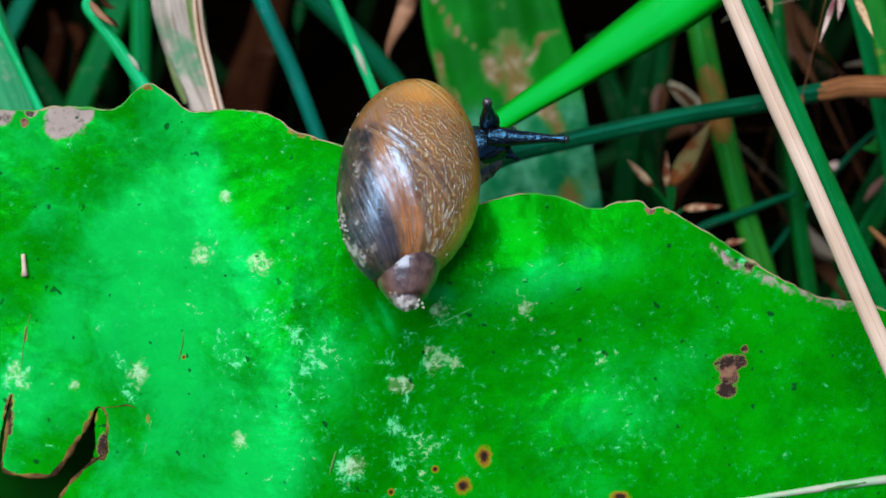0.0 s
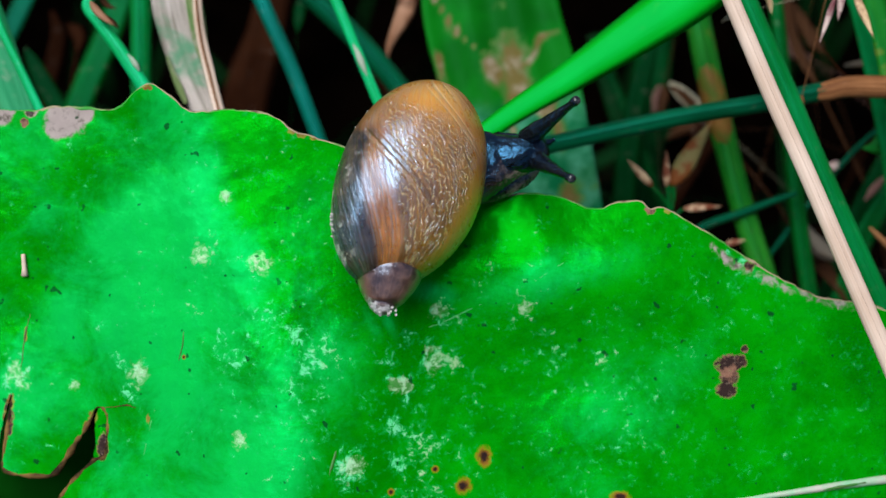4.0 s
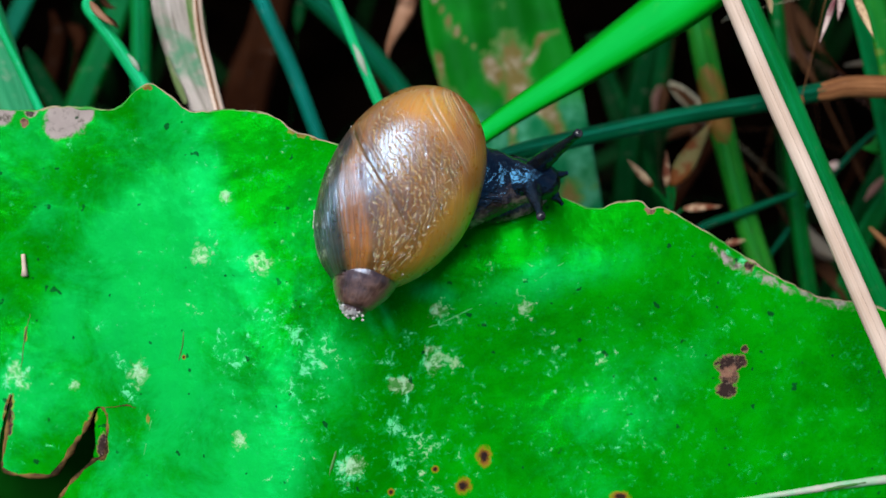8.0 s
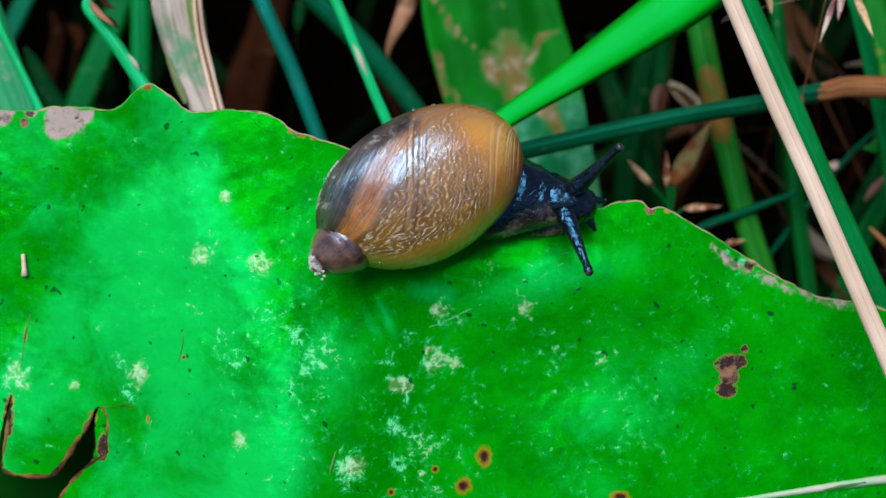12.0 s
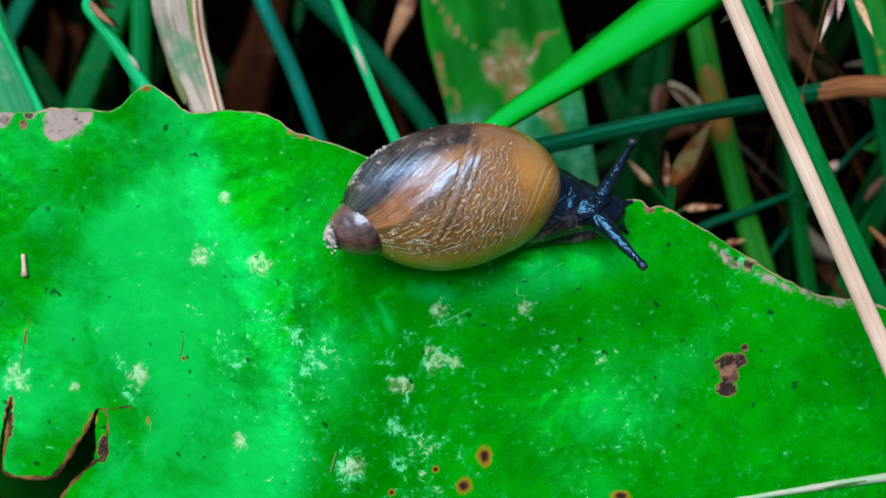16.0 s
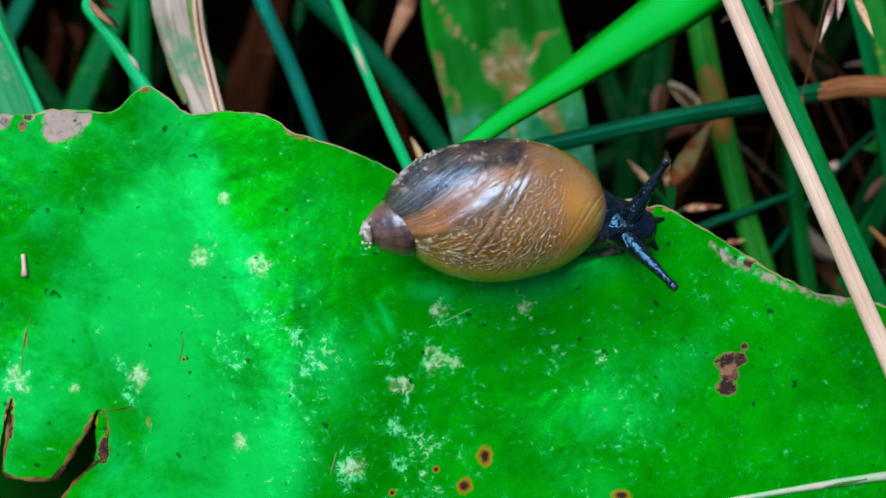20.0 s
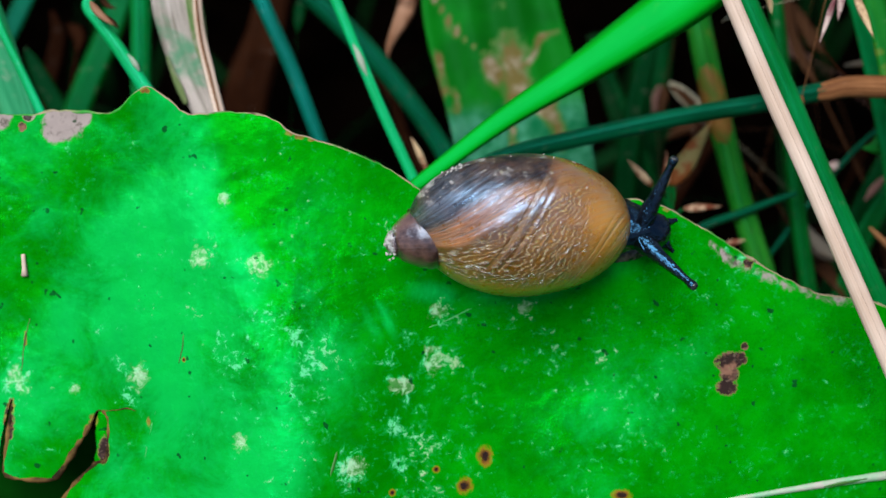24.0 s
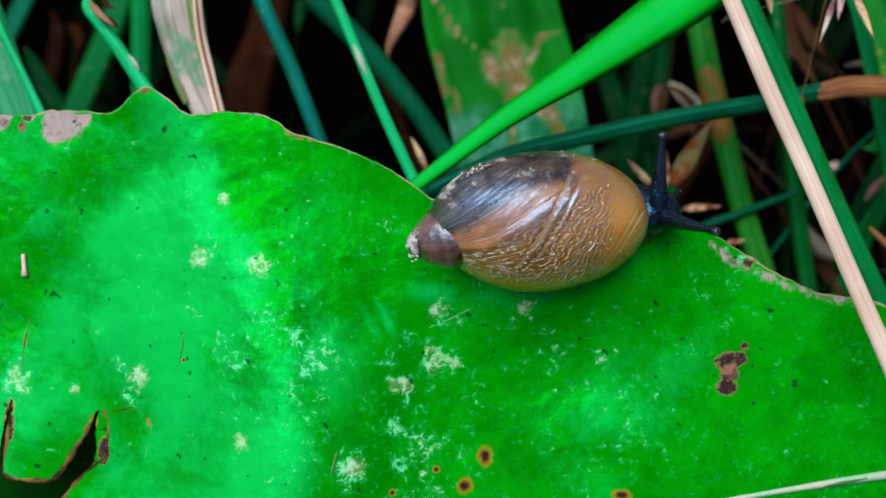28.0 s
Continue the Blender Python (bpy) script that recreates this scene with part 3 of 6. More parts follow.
M_GLUME_RED = plain("spikelet_husk_purple", (0.13, 0.030, 0.014), (0.52, 0.36, 0.20), 700, 0.5, 0.0001, 0.2, 0.38, 0.58)
G_PINKISH = grass_material("grass_dead_pinkish", (0.045, 0.014, 0.009), (0.19, 0.10, 0.08), 0.55, 0.8, patches=(0.07, 0.03, 0.015), patch_lo=0.54)
G_ASH = grass_material("grass_dead_ashen", (0.028, 0.023, 0.016), (0.135, 0.115, 0.09), 0.6, 0.8, patches=(0.10, 0.06, 0.03), patch_lo=0.56)
G_PALE = grass_material("grass_dead_bleached", (0.085, 0.075, 0.038), (0.34, 0.31, 0.22), 0.6, 0.8, patches=(0.14, 0.07, 0.03), patch_lo=0.54)
G_CURL = grass_material("grass_dead_curled", (0.13, 0.040, 0.010), (0.38, 0.22, 0.14), 0.5, 0.8, patches=(0.05, 0.015, 0.004), patch_lo=0.50)
# humus near black: the shade between the stems is put into its colour
M_SOIL = plain("humus_shade_blackened", (0.0002, 0.00015, 0.00012), (0.0009, 0.0005, 0.0003), 90, 1.0, 0.002, 0.0)


# ---- building helpers ----
def finish(bm, name, material, smooth=True):
    bmesh.ops.recalc_face_normals(bm, faces=bm.faces)
    me = bpy.data.meshes.new(name)
    bm.to_mesh(me)
    bm.free()
    me.materials.append(material)
    if smooth:
        me.polygons.foreach_set("use_smooth", [True] * len(me.polygons))
    return me


def part(name, bm, material, parent, label="", at=None):
    """One mesh object under a thing or a part."""
    ob = new(name, finish(bm, name, material))
    ob.parent = parent
    if at is not None:
        ob.matrix_basis = at
    if label:
        ob["label"] = label
    return ob


def leaf_point(u, v, w):
    return LEAF_AT + (AX_U * u + AX_V * v + AX_W * w) * MM


def curve(points, steps=6):
    """Catmull-Rom through tuples of any length."""
    p = np.array(points, float)
    p = np.vstack([2 * p[0] - p[1], p, 2 * p[-1] - p[-2]])
    out = []
    for i in range(1, len(p) - 2):
        for k in range(steps):
            t = k / steps
            a, b, c, d = p[i - 1], p[i], p[i + 1], p[i + 2]
            out.append(0.5 * (2 * b + (c - a) * t + (2 * a - 5 * b + 4 * c - d) * t * t + (3 * b - a - 3 * c + d) * t ** 3))
    out.append(p[-2])
    return out


ROUND = [(math.cos(a * math.tau / 10), math.sin(a * math.tau / 10)) for a in range(10)]
KEEL = [(-1, 0.0), (-0.55, 0.06), (-0.12, 0.02), (0.12, 0.02), (0.55, 0.06), (1, 0.0), (0.97, -0.06), (0.5, -0.07), (0, -0.16), (-0.5, -0.07), (-0.97, -0.06)]
FLAT = [(-1, 0.03), (-0.6, 0.07), (-0.15, 0.03), (0.15, 0.03), (0.6, 0.07), (1, 0.03), (0.98, -0.05), (0.5, -0.03), (0, -0.09), (-0.5, -0.03), (-0.98, -0.05)]
FOLD = [(-1, 0.0), (-0.6, 0.16), (-0.2, 0.2), (0.2, 0.16), (0.6, 0.06), (1, -0.08), (0.6, -0.08), (0.1, 0.02), (-0.4, 0.04), (-0.8, -0.04)]
SMOOTH = [(math.cos(a * math.tau / 16), 0.8 * math.sin(a * math.tau / 16)) for a in range(16)]
RIBBED = [(math.cos(a * math.tau / 16) * (1 if a % 2 else 0.93), math.sin(a * math.tau / 16) * (0.8 if a % 2 else 0.72)) for a in range(16)]


def sweep(bm, pts, widths, outline, twist=0.0, twist_end=None, flat=AX_W):
    """Sweeps an outline along world points; widths are full widths in metres."""
    uvl = bm.loops.layers.uv.verify()
    twist_end = twist if twist_end is None else twist_end
    rings, n, run, runs = [], len(pts), 0.0, []
    side = None
    for i, p in enumerate(pts):
        tan = (pts[min(i + 1, n - 1)] - pts[max(i - 1, 0)]).normalized()
        if i:
            run += (p - pts[i - 1]).length
        if side is None:
            side = tan.cross(flat).normalized()
        else:
            side = (side - tan * side.dot(tan)).normalized()
        up = side.cross(tan)
        a = radians(twist + (twist_end - twist) * i / (n - 1))
        s, q = side * math.cos(a) + up * math.sin(a), up * math.cos(a) - side * math.sin(a)
        h = widths[i] / 2
        rings.append([bm.verts.new(p + s * (x * h) + q * (y * h)) for x, y in outline])
        runs.append(run / MM)
    m = len(outline)
    for i in range(n - 1):
        for k in range(m):
            f = bm.faces.new((rings[i][k], rings[i][(k + 1) % m], rings[i + 1][(k + 1) % m], rings[i + 1][k]))
            for l, (uu, vv) in zip(f.loops, ((k / m, runs[i]), ((k + 1) / m, runs[i]), ((k + 1) / m, runs[i + 1]), (k / m, runs[i + 1]))):
                l[uvl].uv = (uu, vv)
    bm.faces.new(rings[0][::-1])
    bm.faces.new(rings[-1])


def stem_path(points, root=None, steps=6):
    """Points (u, v, w, width) in mm on the leaf frame, top first; root: how far in metres the foot stands off along x and y."""
    c = curve(points, steps)
    pts = [leaf_point(*q[:3]) for q in c]
    wid = [max(q[3], 0.05) * MM for q in c]
    if root is not None:
        last = pts[-1]
        tan = (pts[-1] - pts[-3]).normalized()
        foot = Vector((last.x + root[0], last.y + root[1], -0.002))
        m = (last - foot).length
        for k in range(1, 9):
            t = k / 8
            pts.append(last * (1 - t) ** 2 + (last + tan * m * 0.45) * 2 * t * (1 - t) + foot * t * t)
            wid.append(wid[-1] * 1.01)
    return pts, wid


def grass(name, label, points, material, outline, root=(0, 0.004), twist=0.0, twist_end=None, category="grass", steps=6, group=""):
    """One blade or stem as a thing that stands in the soil."""
    pts, wid = stem_path(points, root, steps)
    base = pts[-1].copy()
    ob = new("straw" if category == "straw" else "grass_plant")
    ob.location = base
    tagged(ob, label, category, group or ("" if category == "straw" else "grass " + ("blades" if name == "blade" else "stems")))
    bm = bmesh.new()
    sweep(bm, [p - base for p in pts], wid, outline, twist, twist_end)
    part(name, bm, material, ob)
    if (outline is KEEL or outline is FLAT) and max(wid) > 0.0011:
        bm = bmesh.new()
        sweep(bm, [p - base + AX_W * (w * -0.004) for p, w in zip(pts, wid)], [w * 0.055 for w in wid], [(x, y * 0.6) for x, y in ROUND])
        part("midrib", bm, material, ob)
    elif outline in (RIBBED, FOLD, SMOOTH) and max(wid) > 0.0004:
        lift = 0.060 if outline is FOLD else 0.38
        bm = bmesh.new()
        sweep(bm, [p - base + AX_W * (w * lift) for p, w in zip(pts, wid)], [w * (0.05 if outline is FOLD else 0.09) for w in wid], ROUND)
        part("rib", bm, material, ob)
    return ob


def sleeve(name, ob, points, material, outline, label="", twist=0.0):
    """A node, sheath or dead length round a stem, as its part."""
    pts, wid = stem_path(points, None)
    bm = bmesh.new()
    sweep(bm, [p - ob.location for p in pts], wid, outline, twist)
    return part(name, bm, material, ob, label)


# ---- ground ----
def ground():
    bm = bmesh.new()
    rings = []
    radii = [0.0] + [0.012 * 1.17 ** k for k in range(1, 72)]
    for i, r in enumerate(radii):
        ring = []
        for k in range(48 if i else 1):
            a = math.tau * k / 48
            x, y = r * math.cos(a), 0.08 + r * math.sin(a)
            amp = 0.004 if r < 0.6 else 0.03
            z = amp * (noise.noise((x * 40, y * 40, 0)) + 0.6 * noise.noise((x * 110, y * 110, 3))) if r < 3 else 0
            ring.append(bm.verts.new((x, y, z - 0.004)))
        rings.append(ring)
    for k in range(48):
        bm.faces.new((rings[0][0], rings[1][k], rings[1][(k + 1) % 48]))
    for i in range(1, len(rings) - 1):
        for k in range(48):
            bm.faces.new((rings[i][k], rings[i + 1][k], rings[i + 1][(k + 1) % 48], rings[i][(k + 1) % 48]))
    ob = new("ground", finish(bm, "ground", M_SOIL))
    tagged(ob, "bare humus between the grass stems, deep shade put into its colour", "ground", kind="structure")


ground()


# ---- the broad leaf ----
def hill(u, v, cu, cv, su, sv, turn=0.0):
    c, s = math.cos(radians(turn)), math.sin(radians(turn))
    a, b = u - cu, v - cv
    x, y = (a * c + b * s) / su, (b * c - a * s) / sv
    return math.exp(-0.5 * (x * x + y * y))


def crest(u, v, line, soft, left, right):
    """1 on a crest line drawn downwards, falling off to its two sides over so many mm."""
    best, gap = 1e9, 0.0
    for (a, b), (c, d) in zip(line, line[1:]):
        t = min(1, max(0, ((u - a) * (c - a) + (v - b) * (d - b)) / ((c - a) ** 2 + (d - b) ** 2)))
        x, y = u - a - t * (c - a), v - b - t * (d - b)
        if x * x + y * y < best:
            best, gap = x * x + y * y, (d - b) * x - (c - a) * y
    reach = math.sqrt(best + soft * soft) - soft
    return math.exp(-reach / (left if gap > 0 else right))


RIDGE_MAIN = [(-17.6, 12), (-16.9, 9), (-16.3, 3.4), (-13.6, -0.6), (-11.4, -4.4), (-10.2, -8.0), (-9.7, -11.5), (-10.6, -16.3), (-13, -24)]
FOLD_LEFT = [(-18, 6), (-22.0, 2.2), (-24.4, -0.6), (-26.6, -2.4), (-27.6, -4.6)]
RIDGE_SIDE = [(19.5, -4.5), (17.4, -9.3), (14.8, -13.0), (12.0, -17.0), (8, -24)]
RIDGE_LIP = [(11.2, -0.9), (8.6, -1.4), (6.0, -2.6), (4.2, -3.6)]


def leaf_height(u, v):
    """The leaf's swell in mm over its plane."""
    h = -0.5 + 2.7 * hill(u, v, -7.6, -22.0, 7.2, 13.5, 10) - 0.0017 * max(0.0, u - 10) ** 2
    h += 1.9 * crest(u, v, RIDGE_MAIN, 1.5, 10.0, 8.5)
    h -= 0.75 * crest(u, v, FOLD_LEFT, 0.6, 5.0, 6.0)
    h += 0.42 * crest(u, v, RIDGE_SIDE, 0.8, 3.6, 5.5)
    h += 0.5 * crest(u, v, RIDGE_LIP, 0.8, 3.0, 3.0)
    h += 0.85 * hill(u, v, 9.8, -2.6, 4.4, 2.3, 20)
    h += 0.75 * hill(u, v, 5.2, -0.5, 2.2, 2.6, 0)
    h -= 0.95 * hill(u, v, 4.6, -8.0, 5.0, 3.4, 25)
    h += 0.55 * hill(u, v, 16.0, -3.2, 7.5, 2.8, -15)
    h += 0.4 * hill(u, v, 26.0, -12.5, 3.6, 2.2, 40)
    h += 1.0 * hill(u, v, -8.5, 9.0, 5.0, 4.0, 0)
    h -= 1.0 * hill(u, v, 28.0, -5.0, 8.0, 2.6, -28)
    h += 0.11 * noise.noise((u * 0.2, v * 0.2, 2.0)) + 0.06 * noise.noise((u * 0.45, v * 0.45, 5.0)) + 0.03 * noise.noise((u * 1.2, v * 1.2, 8.0))
    return h


MARGIN_TOP = [(-34.69, 7.83), (-31.37, 9.25), (-29.12, 9.14), (-26.85, 9.01), (-25.62, 9.29), (-23.40, 9.16), (-21.43, 9.05), (-19.95, 10.20), (-18.99, 10.69), (-17.89, 10.00), (-16.29, 8.87), (-13.96, 8.94), (-12.11, 8.82), (-10.66, 8.38), (-9.87, 7.69), (-8.32, 7.15), (-6.26, 6.48), (-4.36, 5.67), (-2.89, 4.88), (-1.69, 4.01), (-0.59, 3.25), (0.81, 2.74)]
MARGIN_SIDE = [(0.81, 2.74), (2.44, 2.92), (4.00, 3.37), (5.80, 3.60), (7.73, 3.34), (9.43, 2.67), (10.33, 2.60), (11.31, 2.98), (12.97, 3.10), (13.63, 2.58), (14.69, 2.62), (16.32, 1.68), (18.13, 0.63), (21.06, -1.24), (23.37, -2.44), (25.19, -3.28), (27.41, -3.60), (29.76, -4.18), (32.62, -5.68)]
MARGIN_FAR = [(32.62, -5.68), (34.51, -9.87), (32.32, -16.58), (24.96, -21.33), (13.61, -24.14), (0.58, -24.72), (-11.84, -23.01), (-21.47, -20.93), (-24.59, -18.10), (-25.20, -16.42)]
TEAR = [(-25.20, -16.42), (-24.30, -15.23), (-22.86, -13.88), (-22.05, -13.48), (-21.94, -11.26), (-22.08, -10.70), (-22.36, -10.37), (-22.83, -10.42), (-23.37, -11.54), (-24.22, -12.82), (-25.48, -14.68), (-26.86, -14.93), (-28.89, -14.63), (-28.95, -13.38), (-28.68, -11.44), (-28.46, -9.81), (-28.60, -9.81), (-29.02, -11.32), (-29.32, -13.00), (-29.72, -15.23), (-32.56, -15.61), (-34.89, -13.41), (-37.84, -5.93), (-37.86, 2.27), (-34.69, 7.83)]
# grazed scuffs over the swollen half of the leaf, and over the rest
SCUFFS = [(-15.62, -0.40, 1.55, 1.09), (-11.75, -1.06, 1.91, 1.38), (-19.86, -7.88, 0.74, 1.66), (-13.14, -7.18, 2.42, 1.79), (-8.05, -7.15, 2.54, 2.15), (-12.88, -12.25, 2.76, 0.92), (-5.88, -13.91, 2.82, 1.84), (-8.72, -10.68, 3.14, 1.06), (-14.00, 3.32, 1.41, 1.1), (-24.28, -8.87, -0.06, 0.65), (-10.95, -4.28, 2.38, 1.8), (-28.14, -8.55, -0.43, 2.19), (-5.21, -9.55, 2.19, 1.08), (-8.03, -9.29, 2.85, 1.21), (-10.30, -2.14, 1.96, 1.09), (-9.50, -5.37, 2.46, 1.22), (-7.59, -5.74, 2.20, 0.72), (-6.21, -15.31, 3.05, 1.2), (-21.19, -7.35, 0.45, 0.94), (-20.62, -9.56, 0.57, 1.08), (-13.52, -7.91, 2.34, 1.07), (-14.07, -5.39, 1.99, 0.86)]
SCUFFS_OUTER = [(-2.63, -8.74, 1.25, 1.31), (-0.51, -7.34, 0.53, 2.05), (-0.15, -4.10, 0.60, 1.47), (5.73, -3.82, 0.80, 2.26), (-1.42, -12.72, 1.38, 2.39), (9.56, -9.30, -0.48, 1.26), (10.68, -10.60, -0.29, 0.89), (19.27, -1.45, -0.39, 2.23), (21.62, -2.21, -0.81, 1.87), (1.32, -4.76, 0.33, 1.1), (10.65, -7.04, -0.29, 1.49), (-3.05, -11.60, 1.72, 1.44), (-2.34, -5.83, 1.00, 1.24), (0.59, -7.36, 0.22, 1.32), (-3.43, -7.26, 1.42, 1.09), (-1.61, -14.84, 1.71, 1.44), (5.37, -4.38, 0.59, 1.1), (6.53, -5.52, 0.03, 1.1), (13.62, -10.76, -0.09, 1.04), (15.67, -12.32, -0.02, 0.81), (-3.04, -13.70, 1.99, 1.22), (-0.51, -15.64, 1.45, 1.09)]
DRIED = [(-29.00, 9.00, 0.05, 1.25), (-27.00, 9.10, 0.18, 0.7), (-24.71, 8.77, 0.31, 2.09), (-23.60, 8.97, 0.44, 1.27), (-25.33, 7.88, 0.19, 1.12), (-23.52, -12.95, 0.17, 0.36), (-22.28, -12.55, 0.36, 0.43)]
DRY_BAND = [(17.80, 0.04), (19.29, -1.01), (21.05, -1.72), (23.17, -2.71), (25.11, -3.36), (27.49, -3.79)]


def beside(u, v, line):
    """How many mm a point lies on the left (over 0) or right of a line drawn downwards."""
    best, gap = 1e9, 0.0
    for (a, b), (c, d) in zip(line, line[1:]):
        t = min(1, max(0, ((u - a) * (c - a) + (v - b) * (d - b)) / ((c - a) ** 2 + (d - b) ** 2)))
        x, y = u - a - t * (c - a), v - b - t * (d - b)
        if x * x + y * y < best:
            best, gap = x * x + y * y, (d - b) * x - (c - a) * y
    return math.copysign(math.sqrt(best), gap)


def step(x, lo, hi):
    t = min(1.0, max(0.0, (x - lo) / (hi - lo)))
    return t * t * (3 - 2 * t)


def sheen_and_smears(u, v):
    """Where sky sheen is painted: left of the main ridge, left of the side ridge, and on the lip; also three pale
    smears.
    """
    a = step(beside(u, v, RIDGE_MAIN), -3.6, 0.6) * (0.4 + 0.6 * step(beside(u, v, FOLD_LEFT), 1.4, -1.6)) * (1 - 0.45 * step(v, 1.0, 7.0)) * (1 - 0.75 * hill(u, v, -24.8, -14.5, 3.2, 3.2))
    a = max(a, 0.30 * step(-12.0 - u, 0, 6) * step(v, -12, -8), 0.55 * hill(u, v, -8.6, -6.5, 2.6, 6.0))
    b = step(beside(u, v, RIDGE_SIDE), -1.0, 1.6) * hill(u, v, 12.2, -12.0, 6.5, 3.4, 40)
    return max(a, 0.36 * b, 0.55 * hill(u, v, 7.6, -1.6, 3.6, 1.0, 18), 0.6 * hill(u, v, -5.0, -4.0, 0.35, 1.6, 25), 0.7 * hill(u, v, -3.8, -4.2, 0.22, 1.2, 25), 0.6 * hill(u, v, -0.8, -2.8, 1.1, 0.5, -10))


def near(u, v, places):
    return max(1 - math.hypot(u - a, v - b) / d for a, b, _, d in places)


def line_gap(u, v, line):
    best = 9.0
    for (a, b), (c, d) in zip(line, line[1:]):
        t = min(1, max(0, ((u - a) * (c - a) + (v - b) * (d - b)) / ((c - a) ** 2 + (d - b) ** 2)))
        best = min(best, math.hypot(u - a - t * (c - a), v - b - t * (d - b)))
    return best


def ragged(line, steps, amp):
    out = []
    for i, q in enumerate(curve(line, steps)):
        u, v = float(q[0]), float(q[1])
        out.append((u + amp * noise.noise((u * 1.7, v * 1.7, 1.0)), v + amp * noise.noise((u * 1.7, v * 1.7, 9.0))))
    return out


def inside(q, outline):
    """Whether a point lies within a closed outline."""
    odd, (a, b) = False, outline[-1]
    for c, d in outline:
        if (d > q[1]) != (b > q[1]) and q[0] < (a - c) * (q[1] - d) / (b - d) + c:
            odd = not odd
        a, b = c, d
    return odd


def leaf_mesh(name, outline, height, grid, material):
    """A sheet inside an outline, triangulated on a jittered grid."""
    us, vs = [p[0] for p in outline], [p[1] for p in outline]
    pts = [Vector(p) for p in outline]
    n = len(pts)
    rng = random.Random(4)
    v, row = min(vs) + grid / 2, 0
    while v < max(vs):
        u = min(us) + (grid / 2 if row % 2 else 0)
        while u < max(us):
            q = Vector((u + rng.uniform(-0.1, 0.1) * grid, v))
            if inside(q, outline):
                pts.append(q)
            u += grid
        v += grid * 0.87
        row += 1
    co, _, faces, _, _, _ = mathutils.geometry.delaunay_2d_cdt(pts, [(i, (i + 1) % n) for i in range(n)], [], 0, 1e-5, True)
    faces = [f for f in faces if inside(sum((co[i] for i in f), Vector((0, 0))) / len(f), outline)]
    keep = sorted({i for f in faces for i in f})
    idx = {k: i for i, k in enumerate(keep)}
    me = bpy.data.meshes.new(name)
    me.from_pydata([(co[k][0] * MM, co[k][1] * MM, height(co[k][0], co[k][1]) * MM) for k in keep], [], [[idx[i] for i in f] for f in faces])
    me.polygons.foreach_set("use_smooth", [True] * len(me.polygons))
    count = collections.Counter(k for f in me.polygons for k in f.edge_keys)
    for e in me.edges:
        e.use_edge_sharp = count[e.key] == 1
    me.materials.append(material)
    return me, [(co[k][0], co[k][1]) for k in keep]


def broad_leaf():
    outline = ragged(MARGIN_TOP, 6, 0.10)[:-1] + ragged(MARGIN_SIDE, 6, 0.10)[:-1] + ragged(MARGIN_FAR, 6, 0.1)[:-1] + ragged(TEAR, 4, 0.05)[:-1]
    me, uv = leaf_mesh("broad_leaf", outline, leaf_height, 0.33, M_LEAF)
    fields = {
        "scuff": [max(0.0, 0.9 * near(u, v, SCUFFS), (0.9 - 0.4 * step(u, 3.0, 5.0)) * near(u, v, SCUFFS_OUTER), 0.36 * hill(u, v, -10.5, -6.0, 3.0, 7.0, 12), 0.30 * hill(u, v, -1.0, -11.5, 3.4, 4.6), 0.34 * hill(u, v, 12.5, -11.0, 4.6, 2.2, 45), 0.26 * hill(u, v, 7.5, -7.5, 4.0, 2.0, 35)) for u, v in uv],
        "sheen_smears": [sheen_and_smears(u, v) for u, v in uv],
        "dry": [max(0.0, near(u, v, DRIED), 0.36 - 0.36 * line_gap(u, v, DRY_BAND) / 1.05) for u, v in uv],
    }
    for key, values in fields.items():
        me.attributes.new(key, "FLOAT", "POINT").data.foreach_set("value", values)
    leaf = new("broad_leaf", me)
    leaf.matrix_world = LEAF_FRAME
    tagged(leaf, "broad wavy green leaf with pale scuffs, brown spots, torn edge", "leaf")
    sol = leaf.modifiers.new("thickness", "SOLIDIFY")
    sol.thickness, sol.offset = 0.00030, -1
    # dried rim along the upper margin
    rim = ragged(MARGIN_TOP, 6, 0.10)[:-1] + ragged(MARGIN_SIDE, 6, 0.10)
    bm = bmesh.new()
    pts = [Vector((u, v, leaf_height(u, v) - 0.12)) * MM for u, v in rim]
    wid = [(0.20 + 0.16 * noise.noise((u * 0.7, v * 0.7, 4.0))) * MM for u, v in rim]
    sweep(bm, pts, wid, ROUND, flat=Vector((0, 0, 1)))
    part("leaf_margin", bm, M_MARGIN, leaf, "thin dried brown and pale rim")
    rim = ragged(TEAR[:16], 4, 0.05)
    bm = bmesh.new()
    sweep(bm, [Vector((u, v, leaf_height(u, v) - 0.12)) * MM for u, v in rim], [(0.32 + 0.34 * noise.noise((u * 0.8, v * 0.8, 4.0)) + 0.25 * noise.noise((u * 3, v * 3, 4.0))) * MM for u, v in rim], ROUND, flat=Vector((0, 0, 1)))
    part("torn_margin", bm, M_TORN, leaf, "browned lip of the tear")
    bm = bmesh.new()
    c = curve([(-22.22, -10.48), (-22.38, -11.63), (-22.36, -12.73), (-22.47, -13.94)], 8)
    sweep(bm, [Vector((q[0], q[1], leaf_height(q[0], q[1]) - 0.10)) * MM for q in c], [(0.92 + 0.30 * noise.noise((q[0], q[1] * 2.4, 3))) * MM for q in c], [(x, y * 0.12 - 0.12 * x * x) for x, y in ROUND], flat=Vector((0, 0, 1)))
    part("torn_strip", bm, M_LEAF, leaf, "browned strip hanging in the tear")
    def ridge(name, line, w, material, label="", lift=0.42):
        c = curve(line, 8)
        bm = bmesh.new()
        n = len(c)
